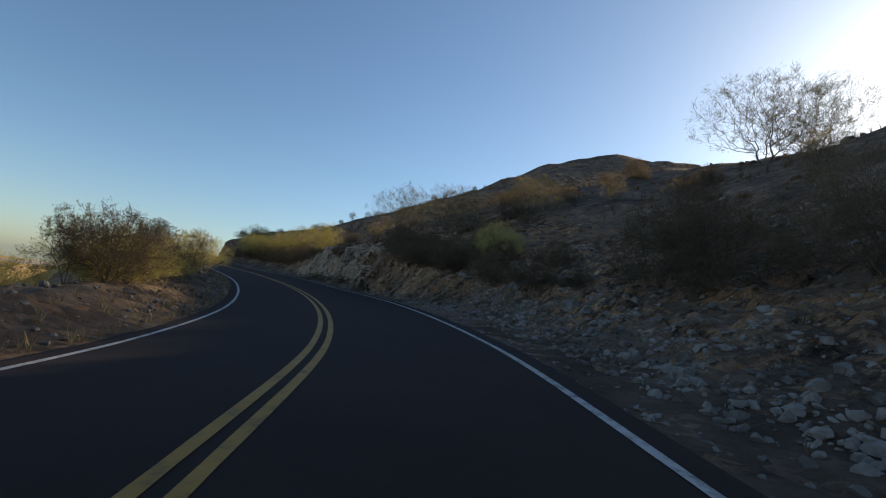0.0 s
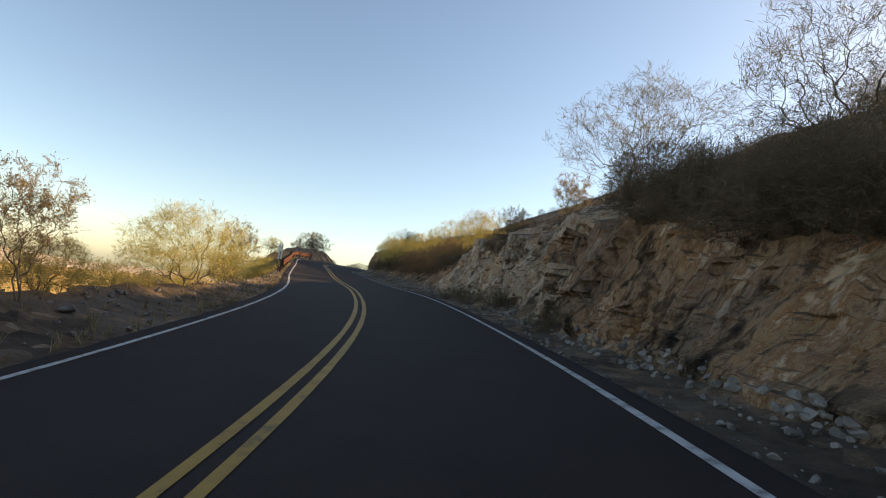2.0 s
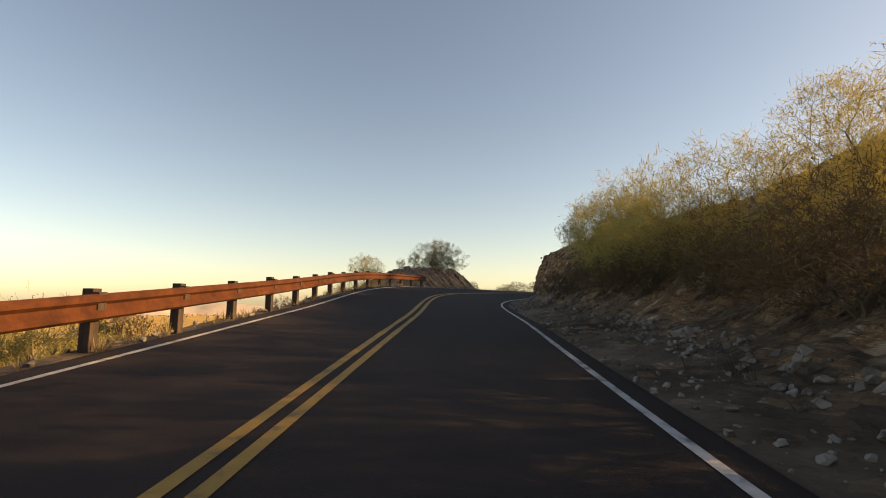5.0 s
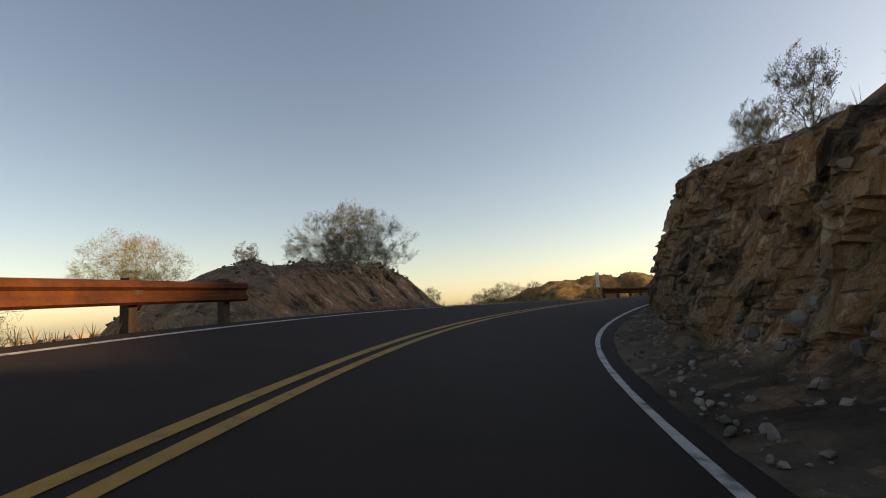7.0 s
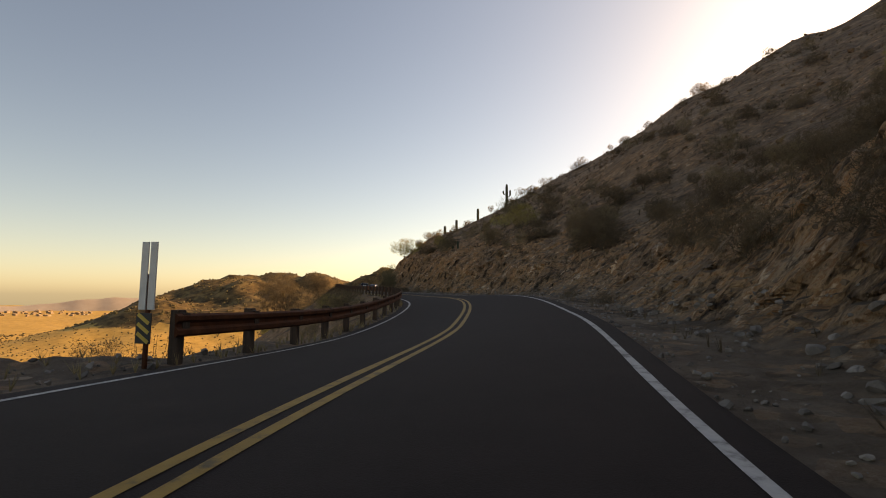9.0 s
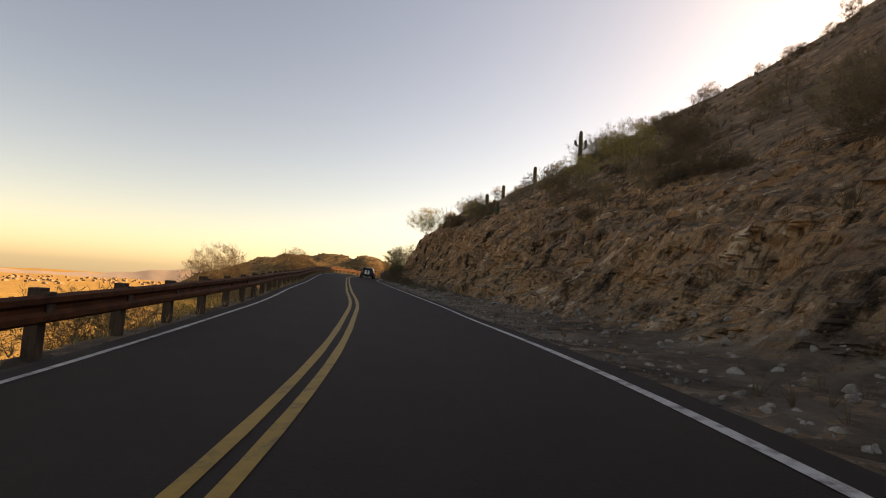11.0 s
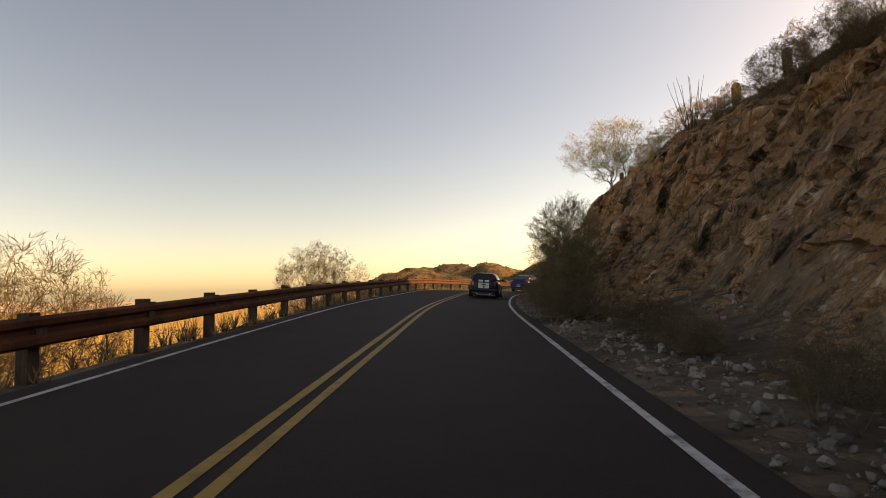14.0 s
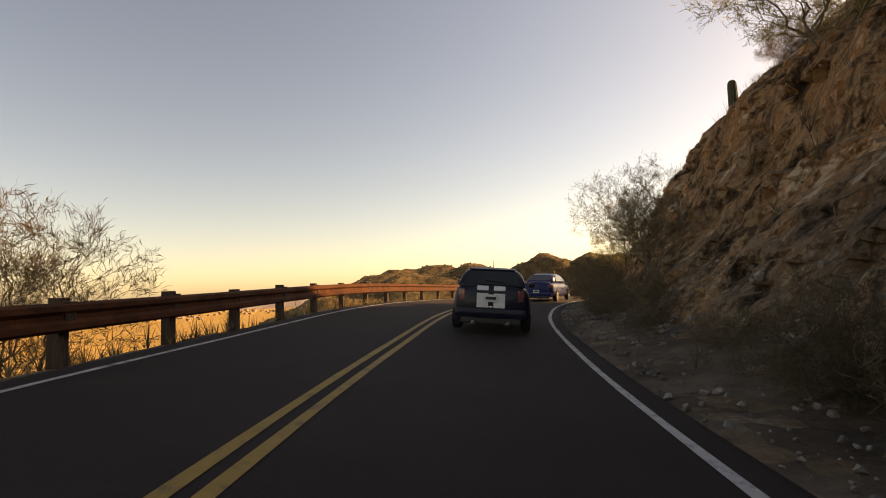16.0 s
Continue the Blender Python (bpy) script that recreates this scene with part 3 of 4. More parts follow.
def plant(name, label, category, seed, height, spread, forks, twigs, leaf, twig_len=0.22, twig_w=0.004, trunk_r=0.05, cloud=0.06, leaves=0, leaf_len=0.04, middle=0.5, low=0.12, stems=4, spray=0.7, open_top=0.0):
    """A desert tree or bush: limbs that fork out from the foot to fill an uneven dome, fine twigs at their ends, and small leaves."""
    rng = np.random.default_rng(seed)
    way = rng.normal(size=(forks, 3))
    way /= np.linalg.norm(way, axis=1, keepdims=True)
    p = way * (rng.random(forks) ** 0.42)[:, None]
    turn = np.arctan2(p[:, 1], p[:, 0])
    uneven = 1 + 0.17 * np.sin(2 * turn + seed) + 0.12 * np.sin(5 * turn + 2.3 * seed)
    lift = 1 + 0.10 * np.sin(3 * turn + 1.7 * seed)
    mid = middle * height
    p[:, 2] = mid + np.where(p[:, 2] > 0, p[:, 2] * (height - mid) * lift, p[:, 2] * (mid - low * height))
    narrow = 1 - open_top * (1 - p[:, 2] / height)
    p[:, 0] *= spread * uneven * narrow
    p[:, 1] *= spread * uneven * narrow
    p = p[np.argsort(np.linalg.norm(p, axis=1))]
    ring = 2 * math.pi * (np.arange(stems) + rng.random(stems) * 0.7) / stems
    feet = np.stack([0.16 * spread * np.cos(ring), 0.16 * spread * np.sin(ring), np.full(stems, 0.16 * height)], -1)
    nodes = np.vstack([[(0, 0, -0.15)], feet, p])
    total, parent = len(nodes), np.zeros(len(nodes), int)
    path = np.zeros(total)
    path[1 : stems + 1] = np.linalg.norm(feet, axis=1)
    for k in range(stems + 1, total):
        gap = np.linalg.norm(nodes[1:k] - nodes[k], axis=1)
        best = 1 + int(np.argmin(gap + 0.42 * path[1:k]))
        parent[k], path[k] = best, path[best] + gap[best - 1]
    carried = np.ones(total)
    for k in range(total - 1, 0, -1):
        carried[parent[k]] += carried[k]
    thick = trunk_r * np.clip(carried / forks, 1 / forks, 1) ** 0.46
    tv, tf, cv, cf = [], [], [], []
    for k in range(1, total):
        a, b = nodes[parent[k]], nodes[k]
        ln = np.linalg.norm(b - a)
        bow = (a + b) / 2 + rng.normal(size=3) * 0.09 * ln + np.array((0, 0, 0.05 * ln))
        big = carried[k] > 0.03 * forks
        v, f = (tv, tf) if big else (cv, cf)
        ra, rb = min(thick[parent[k]], 1.5 * thick[k]), thick[k]
        tube(v, f, a, bow, ra, (ra + rb) / 2, 5 if big else 3)
        tube(v, f, bow, b, (ra + rb) / 2, rb * 0.85, 5 if big else 3)
    ends = np.flatnonzero(carried < 5)
    ends = ends[ends > stems]
    for _ in range(twigs):
        k = ends[rng.integers(len(ends))]
        along = nodes[k] - nodes[parent[k]]
        dd = along / (np.linalg.norm(along) + 1e-9) + rng.normal(size=3) * spray
        dd[2] += 0.15
        dd /= np.linalg.norm(dd) + 1e-9
        at = nodes[parent[k]] + along * rng.uniform(0.2, 1.0) + rng.normal(size=3) * cloud
        ln = twig_len * rng.uniform(0.5, 1.3)
        sprig(cv, cf, at, dd, ln, twig_w * rng.uniform(0.7, 1.4), rng)
        for _ in range(leaves):
            side = rng.normal(size=3)
            sprig(cv, cf, at + dd * ln * rng.uniform(0.2, 1.0), side / np.linalg.norm(side), leaf_len * rng.uniform(0.6, 1.3), leaf_len * 0.24, rng)
    ob = new(name)
    link_mesh("trunk", np.array(tv), tf, BARK, ob)
    link_mesh("crown", np.array(cv), cf, leaf, ob)
    return tagged(ob, label, category)


def place(ob, s, d, size=1.0, turn=0.0, sink=0.05, z=None):
    p = surface(s, d)
    m = Matrix.Translation((p.x, p.y, (p.z if z is None else z) - sink)) @ Matrix.Rotation(turn, 4, "Z")
    made = copy_thing(ob, m)
    made.scale = (size, size, size * (0.92 + 0.16 * ((s * 7.3 + d * 3.1) % 1)))
    return made


PV = "yellow-green palo verde tree with fine bare twigs"
DB = "dense olive-brown desert bush on stony ground"
TREES = [
    plant("palo_verde_tree", PV, "tree", 11, 3.5, 2.1, 780, 11000, LEAF, 0.22, 0.0048, cloud=0.09, leaves=1, middle=0.52, low=0.2),
    plant("palo_verde_tree", PV, "tree", 12, 3.8, 1.9, 780, 11000, LEAF, 0.22, 0.0048, cloud=0.09, leaves=1, middle=0.55, low=0.25, stems=3),
    plant("palo_verde_tree", PV, "tree", 13, 3.3, 2.3, 780, 11500, LEAF, 0.22, 0.0048, cloud=0.09, leaves=1, middle=0.48, low=0.18),
]
WIDE = plant("palo_verde_tree", "wide dark palo verde tree on a rocky mound", "tree", 14, 3.9, 2.5, 1150, 25000, OLIVE, 0.22, 0.0064, trunk_r=0.07, cloud=0.08, middle=0.45, low=0.1, stems=6)
SPARSE = [
    plant("bare_tree", "leafless grey-brown palo verde on stony ground", "tree", 15, 3.6, 2.4, 760, 9500, OLIVE, 0.22, 0.0045, cloud=0.06, middle=0.5, low=0.15, stems=5),
    plant("bare_tree", "leafless grey-brown palo verde on stony ground", "tree", 16, 3.4, 2.3, 760, 9500, OLIVE, 0.22, 0.0045, cloud=0.06, middle=0.52, low=0.15, stems=4),
]
TALL = plant("bare_tree", "tall leafless palo verde rooted below the road shoulder", "tree", 18, 6.0, 2.45, 1250, 19000, GREY_LEAF, 0.26, 0.0062, 0.08, 0.08, 0, 0.04, 0.6, 0.15, 5, 0.6)
LOW = plant("palo_verde_tree", "low spreading palo verde with many fine bare twigs", "tree", 17, 2.3, 2.0, 700, 9500, OLIVE, 0.20, 0.0048, cloud=0.07, middle=0.42, low=0.1, stems=6)
SHRUBS = [
    plant("desert_bush", DB, "bush", 21, 1.6, 1.35, 420, 6500, GREY_LEAF, 0.18, 0.004, 0.03, 0.06, 1, 0.035, 0.4, 0.06, 8),
    plant("desert_bush", DB, "bush", 22, 1.4, 1.25, 420, 6500, LEAF, 0.18, 0.004, 0.03, 0.06, 1, 0.035, 0.4, 0.06, 8),
    plant("desert_bush", DB, "bush", 23, 1.8, 1.1, 420, 6200, GREY_LEAF, 0.18, 0.004, 0.03, 0.06, 1, 0.035, 0.42, 0.06, 8),
    plant("low_brush", "low grey-brown brush at the foot of the slope", "bush", 24, 0.9, 0.9, 280, 3800, GREY_LEAF, 0.16, 0.004, 0.02, 0.05, 0, 0.03, 0.38, 0.04, 8),
]
BARE = [
    plant("bare_shrub", "leggy shrub of thin grey branches with few leaves", "bush", 31, 2.6, 1.0, 240, 2300, LIT_DRY_LEAF, 0.20, 0.0035, 0.025, 0.02, 2, 0.042, 0.6, 0.2, 6, 0.5, 0.55),
    plant("bare_shrub", "leggy shrub of thin grey branches with few leaves", "bush", 32, 2.2, 1.25, 250, 2400, LIT_DRY_LEAF, 0.20, 0.0035, 0.025, 0.02, 2, 0.042, 0.55, 0.15, 7, 0.5, 0.4),
]
UPRIGHT = plant("upright_shrub", "tall upright olive shrub at the foot of the rock cut", "bush", 33, 2.9, 1.05, 420, 5600, OLIVE, 0.22, 0.0045, 0.03, 0.05, 1, 0.035, 0.5, 0.08, 7, 0.5, 0.35)


def stand(ob, s, d, top, height, turn=0.0):
    """Place a plant so that its crown ends at the given height over the road."""
    place(ob, s, d, (top - surface(s, d).z + surface(s, 0.0).z) / height, turn)


def ocotillo(seed, height):
    rng = np.random.default_rng(seed)
    ob = new("ocotillo")
    for k in range(9):
        t = 2 * math.pi * k / 9 + rng.random()
        p, d = np.zeros(3), np.array((math.cos(t) * 0.28, math.sin(t) * 0.28, 1.0))
        v, f = [], []
        for i in range(7):
            d = d / np.linalg.norm(d)
            for j in range(4):
                a = math.pi * j / 2
                v.append(p + 0.022 * (1 - i / 8) * np.array((math.cos(a), math.sin(a), 0)))
            p = p + d * height * rng.uniform(0.13, 0.18)
            d = d + rng.normal(size=3) * 0.05
        for i in range(6):
            for j in range(4):
                f.append((4 * i + j, 4 * i + (j + 1) % 4, 4 * i + 4 + (j + 1) % 4, 4 * i + 4 + j))
        link_mesh("stalk", v, f, GREY_LEAF, ob)
    return tagged(ob, "thin upright wands of an ocotillo on the slope", "ocotillo")


def saguaro(height, radius, arms):
    """A ribbed column with rounded tip, and upturned arms."""
    ob = new("saguaro")

    def column(name, line, r):
        v, f, n = [], [], 20
        for i, (c, k) in enumerate(line):
            for j in range(n):
                t = 2 * math.pi * j / n
                rr = r * k * (1.0 if j % 2 else 0.86)
                v.append((c[0] + rr * math.cos(t), c[1] + rr * math.sin(t), c[2]))
        for i in range(len(line) - 1):
            for j in range(n):
                f.append((i * n + j, i * n + (j + 1) % n, (i + 1) * n + (j + 1) % n, (i + 1) * n + j))
        f.append(tuple(range(len(v) - n, len(v))))
        link_mesh(name, v, f, CACTUS, ob)

    column("stem", [((0, 0, -0.2), 0.8), ((0, 0, height * 0.3), 1.0), ((0, 0, height * 0.8), 0.95), ((0, 0, height * 0.93), 0.85), ((0, 0, height * 0.98), 0.6), ((0, 0, height), 0.2)], radius)
    for side, z, up in arms:
        out = radius * 2.6 * side
        column("arm", [((side * radius * 0.5, 0, z), 0.7), ((out * 0.7, 0, z + 0.05), 0.9), ((out, 0, z + 0.3), 1.0), ((out, 0, z + up * 0.8), 1.0), ((out, 0, z + up * 0.95), 0.7), ((out, 0, z + up), 0.2)], radius * 0.62)
    return tagged(ob, "dark green ribbed saguaro cactus on the hillside", "cactus")


# stations and distances of the trees that stand out
for k, (s, d, size) in enumerate((
    (20.5, 8.2, 0.7), (49.1, 9.3, 1.0), (55.0, 9.6, 1.2), (52.5, 7.8, 0.8), (57.5, 7.4, 0.85), (59.5, 6.4, 0.95), (62.5, 6.0, 0.9), (65.0, 5.8, 0.85),
    (53.0, -6.2, 0.6), (207.0, 6.0, 0.85), (86.2, -10.0, 0.72), (32.6, -4.8, 0.85),
)):
    place(TREES[k % 3], s, d, size, k * 1.9, 0.4)
for k, (s, d, size) in enumerate(((78.5, 8.5, 0.6), (81.0, 9.0, 0.5), (70.0, 8.0, 0.7), (75.0, 9.5, 0.6), (88.0, 6.6, 0.55), (152.0, 14.5, 0.9), (146.0, 17.0, 0.8), (160.0, 15.5, 0.7), (135.0, 24.0, 1.0), (128.0, 28.0, 0.9), (170.0, 14.0, 0.7), (176.0, 12.0, 0.6), (214.0, 7.0, 0.9), (150.5, -6.5, 0.6))):
    place(TREES[(k + 1) % 3] if k % 2 else BARE[k % 4 // 2], s, d, size, k * 1.7)
for k, (s, d, size) in enumerate((
    (15.5, 7.2, 0.9), (18.0, 6.8, 0.9), (19.5, 8.0, 0.8), (23.5, 5.8, 1.0), (17.0, 9.0, 0.8), (21.5, 8.4, 0.9), (31.0, 7.4, 0.8), (9.5, 8.2, 1.4), (11.5, 9.8, 1.5), (7.0, 9.5, 1.5), (21.0, 6.6, 1.0), (24.6, 6.6, 1.0), (27.0, 5.6, 1.1), (26.0, 6.2, 1.0), (36.0, 5.2, 0.7), (44.0, 6.0, 1.1), (47.0, 6.4, 1.2), (50.0, 6.2, 1.3), (53.0, 6.2, 1.3), (56.0, 6.0, 1.2), (59.0, 6.0, 1.1), (62.0, 5.8, 1.0), (65.0, 5.6, 1.0), (68.0, 5.2, 0.8),
    (14.5, -5.6, 1.2), (16.5, -6.2, 1.3), (19.0, -6.6, 1.2), (22.0, -6.4, 1.3), (24.5, -5.6, 0.8), (27.0, -5.2, 0.7), (30.0, -5.4, 0.6), (35.0, -5.6, 0.7), (38.0, -5.0, 0.6), (53.5, -5.4, 0.8), (51.3, -4.6, 0.75), (57.0, -5.0, 1.0), (59.5, -5.4, 0.8), (9.0, -8.0, 1.2), (13.0, -9.0, 1.2), (18.0, -9.5, 1.2), (36.5, -7.0, 0.8),
    (99.0, 5.6, 0.9), (104.0, 6.0, 0.8), (108.0, 6.2, 0.8), (113.0, 6.6, 0.9), (118.0, 7.6, 1.0), (131.0, 9.6, 1.5), (134.0, 11.0, 1.4), (138.0, 12.5, 1.5), (200.5, 4.8, 0.9), (203.5, 4.6, 1.15), (206.5, 4.6, 1.0),
)):
    # Most left-hand bushes get lighter leaves for sunlight, right-hand ones darker for shade.
    place(SHRUBS[1 if d < 0 and k % 4 else 0 if k % 2 else 2], s, d, size, k * 1.3)
for k, (s, d, size) in enumerate(((157.0, 5.2, 0.7), (163.0, 5.0, 0.8), (172.0, 5.0, 0.7), (176.0, 5.3, 0.6), (185.5, 4.9, 0.7), (188.5, 5.2, 0.8), (191.5, 5.0, 0.9), (195.5, 4.8, 1.0), (193.0, 5.6, 1.1), (183.0, 5.6, 0.8), (197.5, 5.2, 1.1), (34.0, 4.6, 0.8), (36.5, 4.4, 0.9), (39.0, 4.5, 0.8), (29.0, 4.5, 0.7), (98.0, 5.0, 0.8), (92.0, 4.3, 0.5), (120.0, 5.2, 0.7), (126.0, 5.4, 0.6))):
    place(SHRUBS[3], s, d, size, k * 1.9)
for k, (s, d, size) in enumerate(((24.5, 5.6, 0.85), (26.0, 5.8, 0.9), (23.0, 5.8, 0.9), (27.2, 6.4, 0.85), (25.0, 6.8, 0.95), (21.6, 6.2, 0.9))):
    place(SHRUBS[0], s, d, size, k * 1.7)
place(SPARSE[0], 201.0, 6.4, 1.05, 0.6)
place(BARE[1], 204.0, 6.0, 1.5, 2.6)
place(BARE[0], 194.0, 5.6, 1.2, 1.6)
for k, (s, d, size) in enumerate(((42.2, -5.2, 1.1), (43.4, -5.8, 0.8), (26.0, -4.8, 0.8), (17.2, -5.6, 0.95), (14.2, -6.4, 0.8), (90.3, 8.2, 0.6), (94.6, 5.6, 0.4), (106.5, -7.5, 0.8), (142.0, -6.8, 0.9), (144.5, -6.4, 0.8), (131.0, -5.8, 0.6), (160.0, -6.6, 0.8), (163.5, -6.8, 0.8), (77.0, -6.2, 0.8), (81.0, -6.8, 0.7), (71.0, -6.4, 0.7), (85.5, 7.0, 0.7), (79.5, 6.6, 0.7), (93.0, 7.4, 0.8), (98.0, -8.0, 0.6), (33.5, 6.6, 0.8), (38.5, 6.6, 0.7))):
    place(BARE[k % 2], s, d, size, k * 2.4)
for k, (s, d, size) in enumerate(((31.5, 7.9, 1.1), (26.6, 9.0, 1.05), (24.0, 12.5, 0.8), (208.0, -6.0, 0.9), (80.0, -6.4, 0.85), (75.6, 8.6, 0.85))):
    place(SPARSE[k % 2], s, d, size, k * 2.2)
stand(TREES[0], 191.9, 9.1, 9.7, 3.5, 1.9)
stand(TALL, 176.6, -11.6, 2.9, 6.1, 0.8)
stand(TALL, 188.2, -6.8, 2.7, 6.1, 2.4)
stand(UPRIGHT, 177.8, 4.4, 3.2, 2.9, 0.4)
stand(UPRIGHT, 181.3, 5.0, 3.3, 2.9, 2.9)
for k, (s, d, size) in enumerate(((176.8, 4.2, 0.7), (179.4, 4.3, 0.85), (182.4, 4.4, 0.85), (185.2, 4.6, 0.7), (173.2, 4.9, 0.55), (170.8, 4.7, 0.4), (168.2, 4.8, 0.45))):
    place(SHRUBS[(k % 2) * 2], s, d, size, k * 1.4)
place(SPARSE[0], 165.4, 9.7, 0.75, 1.2, 0.15)
place(SPARSE[1], 164.4, 19.0, 0.75, 0.5, 0.2)
place(LOW, 166.0, 20.0, 1.15, 2.0, 0.2)
place(WIDE, 93.3, -8.6, 1.0, 0.4, 0.3)
for k, (s, d, size) in enumerate(((105.4, -9.0, 0.85), (142.6, -6.4, 1.1))):
    place(LOW, s, d, size, k * 2.3, 0.2)
for s, d, size, turn in ((24.5, 34.0, 2.2, 0.4), (23.0, 36.5, 1.8, 2.0), (20.5, 30.0, 0.9, 1.1)):
    place(SPARSE[int(turn) % 2], s, d, size, turn, 0.3)
place(BARE[1], 98.0, -10.4, 1.0, 2.2)
place(BARE[0], 88.6, -8.6, 0.55, 1.2, 0.2)
SAG = [saguaro(4.2, 0.24, ((1, 1.8, 1.3), (-1, 2.1, 0.8)))]
place(SAG[0], 181.5, 25.5, 1.0, 0.2)
for s, d, h, r in ((164.2, 10.2, 0.9, 0.17), (163.4, 10.6, 1.3, 0.15), (194.5, 19.0, 1.9, 0.26), (198.0, 17.0, 1.8, 0.28), (184.5, 21.0, 2.0, 0.24), (203.5, 10.2, 1.5, 0.18)):
    SAG.append(saguaro(h, r, ()))
    place(SAG[-1], s, d)
wand = ocotillo(5, 3.0)
for k, (s, d, size) in enumerate(((184.1, 10.5, 1.0), (168.5, 10.6, 0.9), (150.0, 13.0, 0.8), (165.0, 15.0, 0.8), (140.0, 20.0, 0.9), (112.0, -7.0, 0.6))):
    place(wand, s, d, size, k * 1.9)
rng = np.random.default_rng(77)
for k in range(170):
    s = rng.uniform(0, 215) if k % 3 else rng.uniform(108, 150)
    toe = float(np.interp(s, CUT_TABLE[:, 0], CUT_TABLE[:, 1] + CUT_TABLE[:, 3]))
    place((SHRUBS + BARE)[(0, 2, 3, 4, 5, 0, 2)[k % 7]], s, toe + 1.0 + rng.random() ** 1.5 * 26, rng.uniform(0.45, 1.0), rng.uniform(0, 6.28))
for k in range(170):
    s = rng.uniform(100, 200)
    place((SHRUBS + BARE)[(3, 4, 5, 3, 0)[k % 5]], s, 10 + rng.random() * 50, rng.uniform(0.5, 1.1), rng.uniform(0, 6.28), 0.25)
for k in range(90):
    s = rng.uniform(0, 215)
    d = -rng.uniform(6.5, 26)
    place((SHRUBS + BARE)[k % 6], s, d, rng.uniform(0.4, 0.85), rng.uniform(0, 6.28))
for ob in TREES + SPARSE + SHRUBS + BARE + SAG + [wand, WIDE, LOW, UPRIGHT, TALL]:
    for o in (*ob.children_recursive, ob):
        bpy.data.objects.remove(o)


def tufts(name, count, where, height, mat, label, seed, blades=7):
    """Clumps of thin blades, joined."""
    rng = np.random.default_rng(seed)
    v, f = [], []
    for p in surfaces(*np.array([where(rng) for _ in range(count)]).T):
        for _ in range(blades):
            a = rng.uniform(0, 6.28)
            tip = p + np.array((math.cos(a), math.sin(a), 0)) * rng.uniform(0.05, 0.28) * height / 0.35 + np.array((0, 0, height * rng.uniform(0.5, 1.2)))
            w = np.array((-math.sin(a), math.cos(a), 0)) * 0.009
            k = len(v)
            v.extend((p - w, p + w, tip))
            f.append((k, k + 1, k + 2))
    ob = link_mesh(name, v, f, mat)
    tagged(ob, label, "grass", kind="stuff")


tufts("dry_grass", 2400, lambda r: (r.uniform(2, 215), -3.2 - r.random() ** 2 * 4), 0.2, GRASS, "dry golden grass tufts along the verge", 5)
tufts("dry_brush", 800, lambda r: (r.uniform(150, 200), -3.65 - r.random() ** 1.5 * 2.5), 0.5, GREY_LEAF, "taller dry brush behind the guard rail", 8, 10)
tufts("dry_grass", 900, lambda r: (r.uniform(2, 215), 4.2 + r.random() ** 2 * 7), 0.28, GREY_LEAF, "sparse dry grass at the foot of the slope", 6)
tufts("desert_scrub", 4200, lambda r: (r.uniform(0, 215), 7 + 45 * r.random() ** 1.4), 0.6, GREY_LEAF, "scattered low brush over the hillside", 7, 16)


# ---- stones ----
def stone_shape(rng, size):
    bm = bmesh.new()
    bmesh.ops.create_icosphere(bm, subdivisions=1, radius=0.5)
    for _ in range(10):
        n = Vector(rng.normal(size=3)).normalized()
        at = n * rng.uniform(0.2, 0.38)
        bmesh.ops.bisect_plane(bm, geom=bm.verts[:] + bm.edges[:] + bm.faces[:], plane_co=at, plane_no=n, clear_outer=True)
        edges = [e for e in bm.edges if e.is_boundary]
        if edges:
            bmesh.ops.contextual_create(bm, geom=edges)
    bmesh.ops.triangulate(bm, faces=bm.faces)
    v = np.array([x.co for x in bm.verts]) * np.array(size)
    f = np.array([[x.index for x in q.verts] for q in bm.faces])
    bm.free()
    return v, f


rng = np.random.default_rng(9)
SHAPES = [stone_shape(rng, (1, rng.uniform(0.6, 1), rng.uniform(0.45, 0.8))) for _ in range(14)]


def rubble(name, count, where, sizes, label, seed, bank=False, mat=None):
    rng = np.random.default_rng(seed)
    vs, fs, k = [], [], 0
    spots = np.array([where(rng) for _ in range(count)]).T
    for p in bank_point(*spots) if bank else surfaces(*spots):
        v, f = SHAPES[rng.integers(len(SHAPES))]
        r = np.array(Euler(rng.uniform(-0.7, 0.7, 2).tolist() + [rng.uniform(0, 6.28)]).to_matrix())
        size = sizes[0] + (sizes[1] - sizes[0]) * rng.random() ** 3
        vs.append((v * size) @ r.T + p + np.array((0, 0, (0.02 if bank or mat else 0.10) * size)))
        fs.append(f + k)
        k += len(v)
    ob = link_mesh(name, np.vstack(vs), np.vstack(fs).tolist(), mat or STONE)
    tagged(ob, label, "stones", kind="stuff")


def on_bank(lo, hi, s0, s1):
    def pick(r):
        return r.uniform(s0, s1), r.uniform(lo, hi)
    return pick


rubble("rubble", 11000, lambda r: (r.uniform(0, 215), 3.4 + abs(r.normal()) * 1.2), (0.015, 0.15), "pale loose stones along the foot of the cut", 1)
rubble("rubble", 3000, on_bank(0.14, 0.30, 0, 62), (0.03, 0.26), "grey rubble along the foot of the slope", 22, True)
rubble("rubble", 4500, on_bank(0.26, 1.0, -4, 18), (0.05, 0.34), "grey broken rock over the lower slope", 26, True)
rubble("rubble", 2600, on_bank(0.64, 1.0, 0, 62), (0.04, 0.30), "grey rubble over the lower slope", 2, True)
